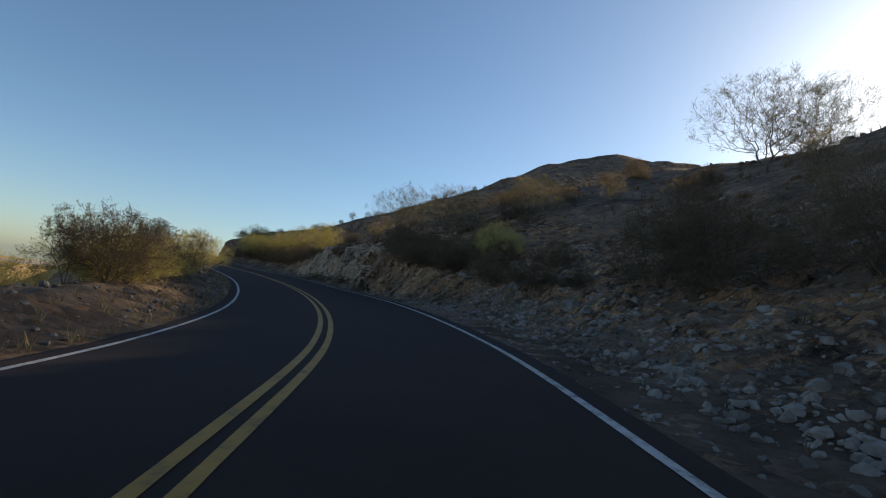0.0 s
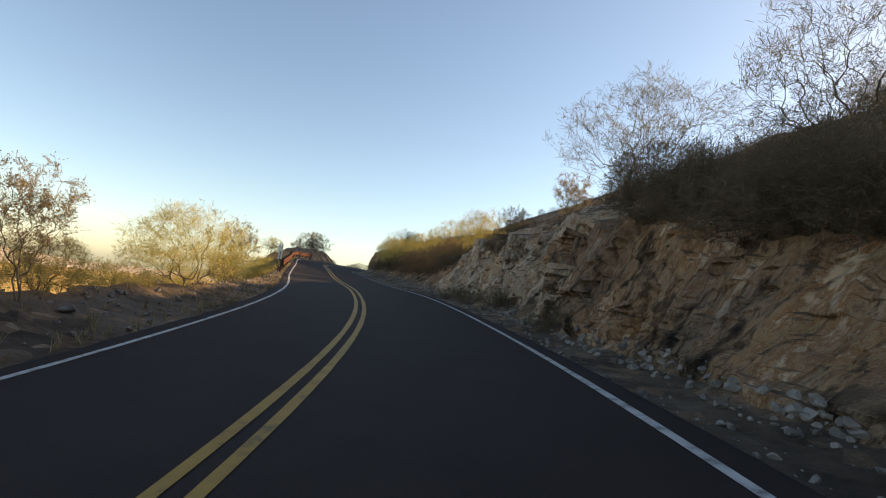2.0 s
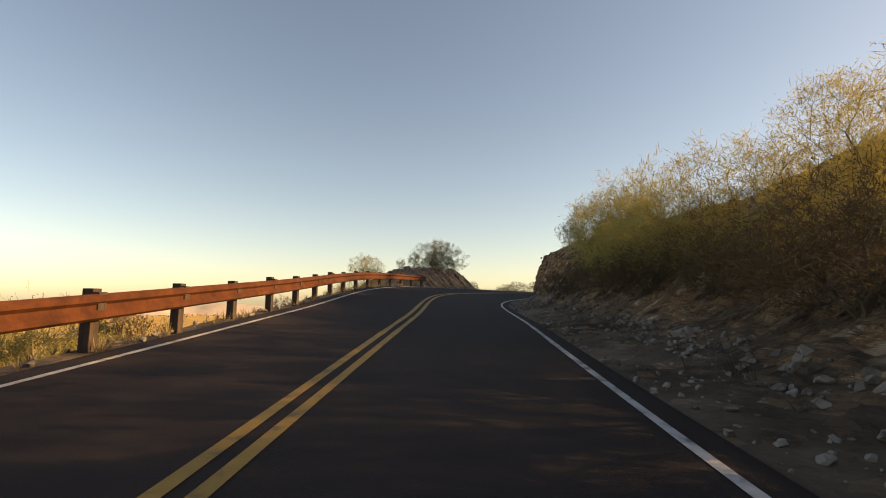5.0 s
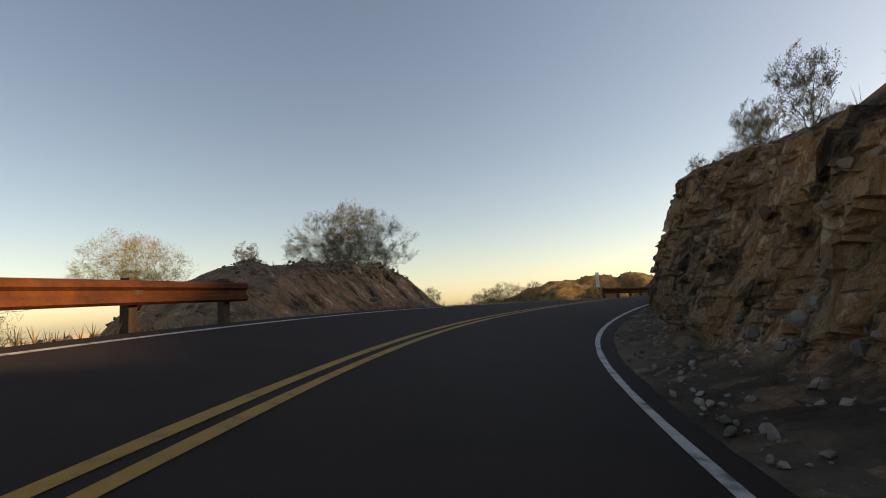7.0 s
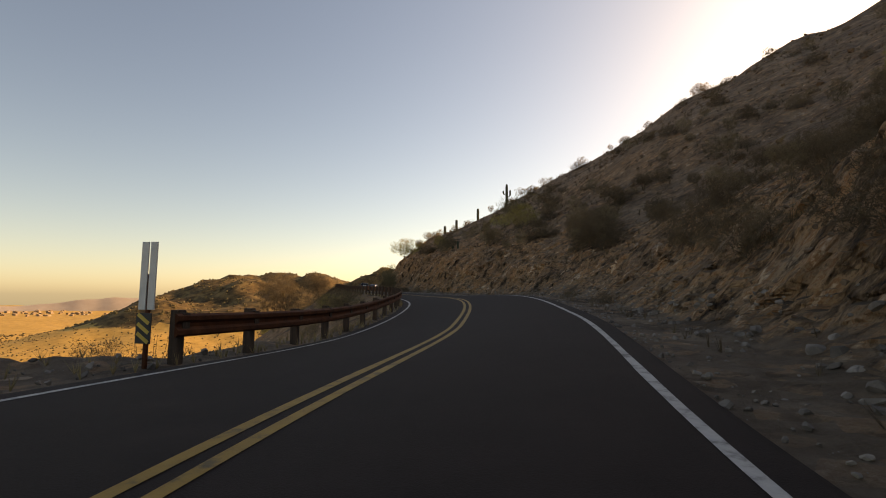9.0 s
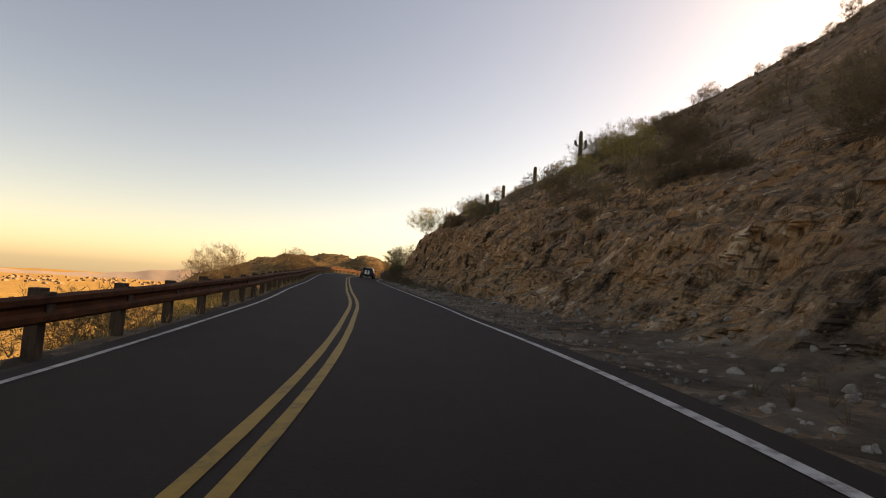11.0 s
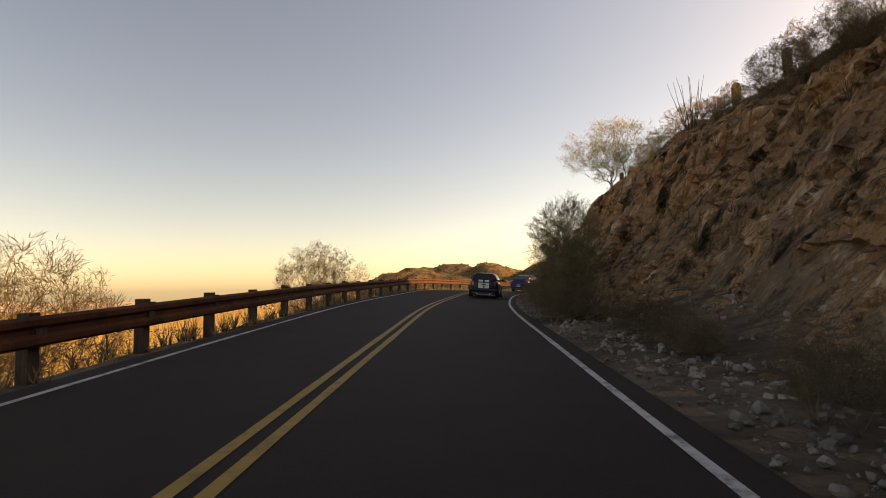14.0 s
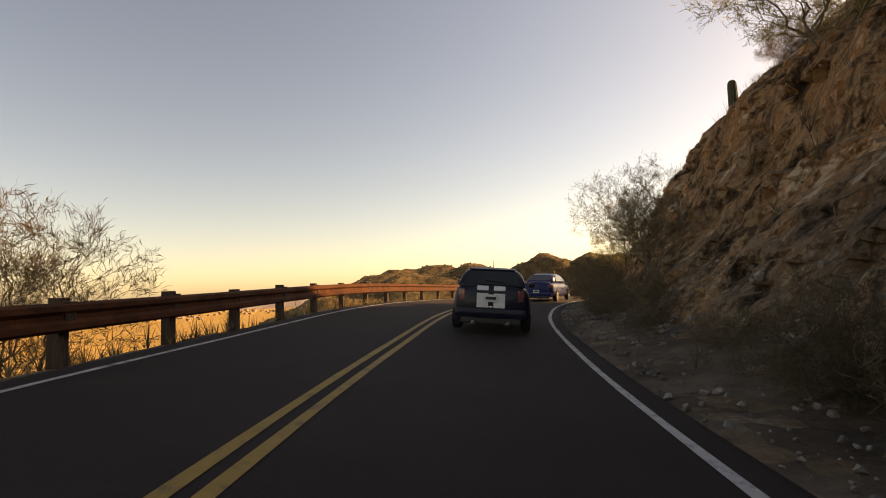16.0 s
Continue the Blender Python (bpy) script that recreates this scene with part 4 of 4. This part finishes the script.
rubble("rubble", 5000, lambda r: (r.normal(158, 10), 3.7 + 2.6 * r.random()), (0.03, 0.2), "heap of pale broken rock at the foot of the cut", 23)
rubble("rubble", 3000, on_bank(0.13, 0.34, 62, 215), (0.03, 0.28), "pale broken rock along the foot of the cut", 24, True)
rubble("rubble", 8000, on_bank(0.24, 1.0, 62, 215), (0.03, 0.26), "broken brown rock over the cut and the slope", 3, True, BROWN_STONE)
rubble("rubble", 2600, lambda r: (r.normal(90.2, 3.2), -5.6 - r.random() * 5.5), (0.04, 0.24), "brown rock of a low mound", 8, False, BROWN_STONE)
rubble("hillside_rocks", 4200, lambda r: (r.uniform(0, 205), 17 + 48 * r.random()), (0.15, 0.9), "brown rocks scattered over the upper slope", 12, False, BROWN_STONE)
rubble("rubble", 4600, lambda r: (r.uniform(0, 110), -3.3 - r.random() ** 1.5 * 8), (0.02, 0.2), "pale stones on the verge", 4)
BOULDERS = ((12.0, 6.6, 0.9), (14.8, 8.1, 1.1), (16.5, 7.0, 0.7), (9.0, 12.0, 1.3), (6.5, 13.5, 1.0), (20.0, 6.4, 0.6), (3.5, 11.0, 0.9), (20.6, -3.3, 0.5), (13.0, -4.6, 0.45), (141.0, 5.4, 0.4), (155.0, 4.7, 0.5), (156.4, 4.9, 0.35), (149.0, 5.0, 0.45), (160.5, 4.6, 0.4), (136.0, 5.3, 0.35), (90.5, -4.9, 0.5))
for k, (s, d, size) in enumerate(BOULDERS):
    v, f = SHAPES[k % len(SHAPES)]
    p = surface(s, d)
    ob = link_mesh("boulder", v * size, f.tolist(), STONE)
    ob.matrix_world = Matrix.Translation(p + Vector((0, 0, 0.15 * size))) @ Euler((0.2, 0.1, k * 1.1)).to_matrix().to_4x4()
    tagged(ob, "pale angular boulder lying on the slope", "boulder", "boulders")


def loose_stones(ground, spots, sizes, seed, bank):
    """The larger stones that lie nearest to the road, each a piece of its own."""
    rng = np.random.default_rng(seed)
    meshes = []
    for v, f in SHAPES:
        me = bpy.data.meshes.new("stone")
        me.from_pydata(v.tolist(), [], f.tolist())
        me.materials.append(STONE)
        meshes.append(me)
    for p in bank_point(*spots) if bank else surfaces(*spots):
        ob = new("stone", meshes[rng.integers(len(meshes))])
        size = sizes[0] + (sizes[1] - sizes[0]) * rng.random() ** 2
        ob.parent = ground
        ob.matrix_local = Matrix.Translation(Vector(p) + Vector((0, 0, 0.1 * size))) @ Euler((rng.uniform(-0.6, 0.6), rng.uniform(-0.6, 0.6), rng.uniform(0, 6.28))).to_matrix().to_4x4() @ Matrix.Diagonal((size, size, size, 1))


rng = np.random.default_rng(15)
loose_stones(GROUNDS[0], np.array([(rng.uniform(2, 205), 0.13 + 0.16 * rng.random()) for _ in range(290)]).T, (0.06, 0.2), 16, True)
loose_stones(GROUNDS[1], np.array([(rng.uniform(2, 48), -3.6 - 4 * rng.random()) for _ in range(130)]).T, (0.12, 0.34), 17, False)

# ---- guard rails ----
PROFILE = ((0.0, 0.40), (0.05, 0.435), (0.05, 0.50), (0.0, 0.545), (0.0, 0.60), (0.05, 0.645), (0.05, 0.71), (0.0, 0.745), (-0.012, 0.745), (-0.012, 0.40))


def rail_base(ss, d):
    return surfaces(ss, np.full(len(ss), d))


def guard_rail(start, end, d, label):
    """A rusted beam on blocked-out posts."""
    ob = new("guard_rail")
    ob.location = surface(start, d)
    off = np.array(ob.location)
    ss = np.arange(start, end, 0.7)
    p = np.stack([np.interp(ss, np.arange(start, end + 2, 2.0), rail_base(np.arange(start, end + 2, 2.0), d)[:, k]) for k in range(3)], -1)
    _, r, _ = road_at(ss)
    v = []
    for c, q in zip(p, r):
        for a, z in PROFILE:
            v.append((c[0] - off[0] + q[0] * (a + 0.14), c[1] - off[1] + q[1] * (a + 0.14), c[2] - off[2] + z))
    n = len(PROFILE)
    f = []
    for i in range(len(ss) - 1):
        for j in range(n):
            f.append((i * n + j, i * n + (j + 1) % n, (i + 1) * n + (j + 1) % n, (i + 1) * n + j))
    f += [tuple(range(n)), tuple(range(len(v) - n, len(v)))]
    link_mesh("beam", v, f, RUST, ob, label="rust-brown corrugated steel beam")
    bm = bmesh.new()
    box(bm, (0.15, 0.15, 1.27), (0, 0, 0.165), 0.012)
    post = part("post", bm, WOOD)
    bm = bmesh.new()
    box(bm, (0.10, 0.15, 0.34), (0.11, 0, 0.585), 0.01)
    block = part("spacer_block", bm, WOOD)
    k = 0
    while start + 0.2 + k * 1.9 < end:
        s = start + 0.2 + k * 1.9
        c = surface(s, d)
        _, r, _ = road_at(s)
        turn = math.atan2(r[0, 1], r[0, 0])
        made = post if k == 0 else new("post", post.data)
        made.parent = ob
        made.matrix_local = Matrix.Translation(c - ob.location + Vector((0, 0, 0.02 * math.sin(k * 2.3)))) @ Euler((0.01 * math.sin(k), 0.012 * math.cos(k * 1.7), turn)).to_matrix().to_4x4()
        b = block if k == 0 else new("spacer_block", block.data)
        b.parent = made
        k += 1
    return tagged(ob, label, "guard rail", "guard rails")


def marker(s, d):
    """A tall pale marker plate on a post with a striped panel below."""
    ob = new("hazard_marker")
    c = surface(s, d)
    _, r, _ = road_at(s)
    ob.matrix_world = Matrix.Translation(c) @ Matrix.Rotation(math.atan2(r[0, 1], r[0, 0]), 4, "Z")
    for x in (-0.07, 0.07):
        bm = bmesh.new()
        box(bm, (0.11, 0.02, 0.95), (x, 0, 1.28), 0.004)
        part("reflector_strip", bm, PLATE, ob)
    bm = bmesh.new()
    box(bm, (0.05, 0.05, 1.5), (0, 0.03, 0.55), 0.006)
    part("post", bm, RUST, ob)
    bm = bmesh.new()
    box(bm, (0.24, 0.016, 0.42), (0, -0.03, 0.55), 0.004)
    panel = part("striped_panel", bm, DARK_PLASTIC, ob)
    for z in (0.42, 0.55, 0.68):
        bm = bmesh.new()
        box(bm, (0.22, 0.006, 0.05), (0, -0.042, z), 0, Euler((0, radians(35), 0)).to_matrix())
        part("stripe", bm, SIGN_YELLOW, panel)
    tagged(ob, "tall pale marker plate at the start of a rail", "marker")


PLATE = material("reflector_white", [(0.3, (0.50, 0.49, 0.46)), (0.7, (0.66, 0.65, 0.61))], 4, 0.5, bump=0.05)
SIGN_YELLOW = material("sign_yellow", [(0.3, (0.55, 0.36, 0.05)), (0.7, (0.65, 0.45, 0.08))], 6, 0.5, bump=0.05)
DARK_PLASTIC = material("dark_plastic", [(0.3, (0.012, 0.012, 0.013)), (0.7, (0.03, 0.03, 0.03))], 6, 0.55, bump=0.1)
guard_rail(50.5, 83.8, -3.45, "rusted steel guard rail on weathered posts above the valley")
guard_rail(108.0, 250.0, -3.4, "long rusted guard rail on weathered posts above the valley")
marker(50.2, -3.55)
marker(107.6, -3.4)


# ---- cars ----
def paint(name, c):
    return material(name, [(0.3, tuple(0.85 * v for v in c)), (0.7, c)], 2.0, 0.3, bump=0.0, coat=0.12, spec=0.2)


NAVY = paint("navy_car_paint", (0.012, 0.014, 0.026))
BLUE = paint("blue_car_paint", (0.014, 0.028, 0.12))
CAR_YELLOW = paint("yellow_car_paint", (0.55, 0.36, 0.02))
STRIPE = paint("white_car_paint", (0.72, 0.72, 0.71))
GLASS = material("car_glass", [(0.4, (0.012, 0.013, 0.014)), (0.6, (0.02, 0.021, 0.022))], 1, 0.06, bump=0)
TYRE = material("tyre_rubber", [(0.3, (0.012, 0.012, 0.012)), (0.7, (0.03, 0.03, 0.03))], 8, 0.85, bump=0.2)
RIM = material("wheel_rim", [(0.3, (0.30, 0.30, 0.31)), (0.7, (0.45, 0.45, 0.46))], 4, 0.3, metal=0.9, bump=0)
LENS = material("tail_lens", [(0.3, (0.15, 0.045, 0.045)), (0.7, (0.23, 0.07, 0.068))], 6, 0.15, bump=0, coat=0.6)
CHROME = material("chrome", [(0.3, (0.55, 0.55, 0.56)), (0.7, (0.65, 0.65, 0.66))], 4, 0.12, metal=1.0, bump=0)


def loft(rings, n=20, power=3.2):
    """A closed skin through rounded cross sections: y, half width, bottom, top, half width at the top."""
    v, f = [], []
    for y, w, z0, z1, wt in rings:
        for i in range(n):
            t = 2 * math.pi * i / n
            c, q = math.cos(t), math.sin(t)
            k = (abs(c) ** power + abs(q) ** power) ** (-1 / power)
            h = 0.5 + 0.5 * q * k
            v.append((c * k * (w + (wt - w) * h), y, z0 + (z1 - z0) * h))
    for i in range(len(rings) - 1):
        for j in range(n):
            f.append((i * n + j, i * n + (j + 1) % n, (i + 1) * n + (j + 1) % n, (i + 1) * n + j))
    f += [tuple(range(n))[::-1], tuple(range(len(v) - n, len(v)))]
    return v, f


def wheel(x, y, r, w, ob):
    bm = bmesh.new()
    m = Matrix.Translation((x, y, r)) @ Matrix.Rotation(math.pi / 2, 4, "Y")
    bmesh.ops.create_cone(bm, cap_ends=True, segments=28, radius1=r, radius2=r, depth=w, matrix=m)
    bmesh.ops.bevel(bm, geom=[e for e in bm.edges if len(e.link_faces) == 2 and max(len(q.verts) for q in e.link_faces) > 10], offset=0.03, segments=2, affect="EDGES")
    t = part("tyre", bm, TYRE, ob, smooth=False)
    bm = bmesh.new()
    m = Matrix.Translation((x + math.copysign(w * 0.36, x), y, r)) @ Matrix.Rotation(math.pi / 2, 4, "Y")
    bmesh.ops.create_cone(bm, cap_ends=True, segments=20, radius1=r * 0.66, radius2=r * 0.6, depth=w * 0.36, matrix=m)
    part("rim", bm, RIM, t)


def pane(name, corners, push, mat, ob):
    """A thin curved-edge sheet between four corners, standing a little proud along push."""
    bm = bmesh.new()
    a = [bm.verts.new(Vector(c) + Vector(push)) for c in corners]
    b = [bm.verts.new(Vector(c) - Vector(push)) for c in corners]
    bm.faces.new(a)
    bm.faces.new(b[::-1])
    for k in range(4):
        bm.faces.new((a[k], b[k], b[(k + 1) % 4], a[(k + 1) % 4]))
    bmesh.ops.bevel(bm, geom=[e for e in bm.edges if e.verts[0] in a and e.verts[1] in b or e.verts[0] in b and e.verts[1] in a], offset=0.05, segments=3, affect="EDGES")
    return part(name, bm, mat, ob)


def block(name, size, at, bevel, mat, ob, label="", rot=None):
    bm = bmesh.new()
    box(bm, size, at, bevel, rot)
    return part(name, bm, mat, ob, label)


def car(s, d, kind, body_mat, label):
    """A car seen mostly from behind; it heads along its own +y."""
    ob = new({"hatch": "hatchback", "sedan": "sedan"}[kind])
    p = on_road(np.array([s]), d)[0]
    _, r, bank = road_at(s)
    ob.matrix_world = Matrix.Translation(p) @ Matrix.Rotation(math.atan2(r[0, 1], r[0, 0]), 4, "Z") @ Matrix.Rotation(-bank[0], 4, "Y")
    if kind == "hatch":
        w, lights, radius, axles = 0.845, (0.61, 0.76, 0.15, 0.26), 0.31, (-1.22, 1.24)
        v, f = loft([(-1.86, 0.62, 0.40, 0.88, 0.60), (-1.83, 0.74, 0.30, 0.96, 0.68), (-1.74, 0.82, 0.22, 1.01, 0.75), (-1.5, 0.845, 0.18, 1.02, 0.78), (0.6, 0.845, 0.18, 0.98, 0.79), (1.3, 0.83, 0.2, 0.86, 0.75), (1.78, 0.70, 0.28, 0.68, 0.62)], 36, 4.5)
        gv, gf = loft([(-1.80, 0.70, 0.92, 1.01, 0.68), (-1.64, 0.75, 0.92, 1.30, 0.58), (-1.45, 0.77, 0.92, 1.365, 0.56), (-0.5, 0.77, 0.92, 1.395, 0.56), (0.25, 0.77, 0.92, 1.375, 0.56), (0.98, 0.72, 0.90, 0.97, 0.66)], 36, 3.8)
        rear_glass = ((-0.62, -1.80, 0.985), (0.62, -1.80, 0.985), (0.49, -1.645, 1.275), (-0.49, -1.645, 1.275))
        side_glass = ((0.70, -1.42, 1.03), (0.70, 0.62, 1.03), (0.575, 0.18, 1.27), (0.575, -1.36, 1.27))
    else:
        w, lights, radius, axles = 0.86, (0.69, 0.78, 0.26, 0.17), 0.31, (-1.35, 1.3)
        v, f = loft([(-2.22, 0.66, 0.42, 0.86, 0.62), (-2.18, 0.77, 0.32, 0.95, 0.70), (-2.05, 0.84, 0.24, 1.0, 0.75), (-1.3, 0.86, 0.2, 1.02, 0.79), (0.8, 0.86, 0.2, 0.97, 0.80), (1.7, 0.84, 0.22, 0.84, 0.74), (2.2, 0.70, 0.3, 0.66, 0.6)], 36, 4.5)
        gv, gf = loft([(-1.75, 0.66, 0.94, 1.01, 0.62), (-1.05, 0.74, 0.94, 1.37, 0.57), (-0.7, 0.75, 0.94, 1.42, 0.57), (0.1, 0.75, 0.94, 1.42, 0.57), (1.15, 0.70, 0.9, 0.97, 0.62)], 36, 5)
        rear_glass = ((-0.56, -1.66, 1.06), (0.56, -1.66, 1.06), (0.48, -1.10, 1.345), (-0.48, -1.10, 1.345))
        side_glass = ((0.712, -1.2, 1.03), (0.712, 0.75, 1.03), (0.612, 0.1, 1.325), (0.612, -0.95, 1.325))
    rear = v[0][1]
    body = link_mesh("body", v, f, body_mat, ob, smooth=True)
    link_mesh("roof", gv, gf, body_mat, ob, smooth=True)
    pane("rear_window", rear_glass, (0, -0.016, 0.012), GLASS, ob)
    for side in (-1, 1):
        pane("side_window", [(x * side, y, z) for x, y, z in side_glass], (0.02 * side, 0, 0.005), GLASS, ob)
        for y in axles:
            wheel(side * (w - 0.10), y, radius, 0.2, ob)
        lx, lz, lw, lh = lights
        block("tail_light", (lw, 0.12, lh), (side * lx, rear + 0.062, lz), 0.04, LENS, ob, "red tail lamp", Euler((0, 0, side * 0.28)).to_matrix())
        block("mirror", (0.17, 0.10, 0.12), (side * (w + 0.06), 0.55, 1.02), 0.035, body_mat, ob)
    block("rear_bumper", (w * 1.78, 0.26, 0.22), (0, rear + 0.115, 0.40), 0.10, body_mat, ob)
    block("bumper_skirt", (w * 1.5, 0.16, 0.13), (0, rear + 0.12, 0.24), 0.03, DARK_PLASTIC, ob)
    back = rear - 0.03 if kind == "hatch" else rear - 0.035
    plate_z = 0.71 if kind == "hatch" else 0.52
    plate = block("licence_plate", (0.31, 0.014, 0.155), (0, back - 0.016, plate_z), 0.004, PLATE, ob)
    block("bar", (0.22, 0.004, 0.06), (0, back - 0.025, plate_z), 0, DARK_PLASTIC, plate)
    if kind == "hatch":
        for side in (-1, 1):
            block("stripe", (0.24, 0.03, 0.30), (side * 0.175, rear - 0.012, 0.66), 0.008, STRIPE, body, "white painted stripe")
            block("stripe", (0.24, 0.03, 0.10), (side * 0.175, rear + 0.016, 0.915), 0.008, STRIPE, body, "white painted stripe", Euler((-0.35, 0, 0)).to_matrix())
            bm = bmesh.new()
            m = Matrix.Translation((side * 0.36, rear + 0.02, 0.20)) @ Matrix.Rotation(math.pi / 2, 4, "X")
            bmesh.ops.create_cone(bm, cap_ends=True, segments=20, radius1=0.045, radius2=0.045, depth=0.16, matrix=m)
            part("exhaust_tip", bm, CHROME, ob)
        block("boot_handle", (0.42, 0.05, 0.035), (0, rear - 0.012, 0.845), 0.012, DARK_PLASTIC, ob)
        block("badge", (0.09, 0.02, 0.05), (0, rear - 0.035, 0.52), 0.008, CHROME, ob)
        block("spoiler", (0.98, 0.14, 0.026), (0, -1.61, 1.325), 0.012, body_mat, ob, "", Euler((0.25, 0, 0)).to_matrix())
        block("rear_wiper", (0.46, 0.015, 0.018), (0.1, -1.795, 1.075), 0.004, DARK_PLASTIC, ob, "", Euler((0, 0.12, 0)).to_matrix())
        block("aerial", (0.012, 0.012, 0.18), (0, -1.2, 1.46), 0.003, DARK_PLASTIC, ob)
    else:
        block("boot_lid", (1.1, 0.05, 0.30), (0, rear + 0.0, 0.76), 0.02, body_mat, ob)
        block("boot_spoiler", (1.25, 0.16, 0.03), (0, rear + 0.1, 1.04), 0.012, body_mat, ob)
    return tagged(ob, label, "car", "cars in line on the road")


car(193.0, 1.56, "hatch", NAVY, "dark navy hatchback with white double stripes on its tail")
car(208.5, 1.5, "sedan", BLUE, "dark blue sedan with red tail lamps on the road")
car(224.0, 1.45, "hatch", CAR_YELLOW, "yellow hatchback on the road past the bend")


# ---- the valley town and the far mountains ----
def valley_town():
    """Pale low roofs and dark tree clumps scattered over the plain."""
    rng = np.random.default_rng(41)
    v, f = [], []
    for _ in range(1100):
        a = rng.uniform(radians(20), radians(120))
        dist = 1900 + 1080 * rng.random()
        x, y = -60 - dist * math.sin(a), 120 + dist * math.cos(a)
        if fbm(np.array([x / 420]), np.array([y / 420]), 2, 3)[0] < -0.05:
            continue
        w, l, h = rng.uniform(6, 13), rng.uniform(8, 18), rng.uniform(2, 4)
        t = rng.uniform(0, 0.3)
        k = len(v)
        for z, q in ((-77, 1.0), (-72 + h, 1.0), (-70.5 + h, 0.3)):
            for sx, sy in ((-1, -1), (1, -1), (1, 1), (-1, 1)):
                px, py = sx * w / 2 * q, sy * l / 2
                v.append((x + px * math.cos(t) - py * math.sin(t), y + px * math.sin(t) + py * math.cos(t), z))
        for b in (0, 4):
            for i in range(4):
                j = (i + 1) % 4
                f.append((k + b + i, k + b + j, k + b + 4 + j, k + b + 4 + i))
        f.append((k + 8, k + 9, k + 10, k + 11))
    ob = link_mesh("valley_town", v, f, STUCCO)
    tagged(ob, "pale roofs of a town far below in the valley", "town", kind="stuff")


def valley_brush():
    """Dark low bushes dotted over the sunlit slopes and hills."""
    rng = np.random.default_rng(52)
    a, dist = rng.uniform(radians(-12), radians(120), 17000), 90 + 1200 * rng.random(17000) ** 1.2
    x, y = -50 - dist * np.sin(a), 100 + dist * np.cos(a)
    z = land_at(x, y)
    _, d, _ = nearest_road(x[:, None], y[:, None])
    v, f = [], []
    for px, py, pz, pd in zip(x, y, z, d[:, 0]):
        if -26 < pd < 60:
            continue
        r = rng.uniform(0.5, 1.5) * (1 + 0.9 * (py > 850))
        k = len(v)
        n = 5
        t0 = rng.uniform(0, 6)
        for i in range(n):
            t = t0 + 2 * math.pi * i / n
            q = r * rng.uniform(0.7, 1.2)
            v.append((px + q * math.cos(t), py + q * math.sin(t), pz - 0.5))
        for i in range(n):
            t = t0 + 0.4 + 2 * math.pi * i / n
            q = r * rng.uniform(0.6, 1.1)
            v.append((px + q * math.cos(t), py + q * math.sin(t), pz + r * rng.uniform(0.5, 0.9)))
        v.append((px + rng.uniform(-0.3, 0.3), py, pz + r * rng.uniform(0.9, 1.4)))
        for i in range(n):
            j = (i + 1) % n
            f.append((k + i, k + j, k + n + j, k + n + i))
            f.append((k + n + i, k + n + j, k + 2 * n))
    ob = link_mesh("valley_brush", v, f, SCRUB)
    tagged(ob, "dark bushes dotted over the sunlit desert slopes", "brush", kind="stuff")


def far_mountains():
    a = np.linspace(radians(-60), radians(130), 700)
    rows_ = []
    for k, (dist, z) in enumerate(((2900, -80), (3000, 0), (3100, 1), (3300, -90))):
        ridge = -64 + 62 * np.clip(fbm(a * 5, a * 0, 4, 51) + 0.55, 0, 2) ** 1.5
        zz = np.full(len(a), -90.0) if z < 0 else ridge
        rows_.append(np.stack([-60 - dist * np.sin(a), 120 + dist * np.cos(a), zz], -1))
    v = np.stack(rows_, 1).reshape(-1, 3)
    ob = link_mesh("far_mountains", v, grid_faces(len(a), 4), HAZED, smooth=True)
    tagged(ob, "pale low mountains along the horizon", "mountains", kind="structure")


STUCCO = material("town_roofs", [(0.35, (0.14, 0.095, 0.055)), (0.5, (0.26, 0.18, 0.11)), (0.65, (0.36, 0.28, 0.20))], 0.02, 0.9, bump=0)
# Pale base colour stands in for the haze of distance on the far mountains.
HAZED = material("hazed_rock", [(0.3, (0.34, 0.27, 0.22)), (0.7, (0.46, 0.38, 0.31))], 0.01, 0.95, bump=0)
SCRUB = material("valley_scrub", [(0.3, (0.09, 0.068, 0.027)), (0.7, (0.20, 0.142, 0.057))], 0.05, 0.9, bump=0)
valley_town()
valley_brush()
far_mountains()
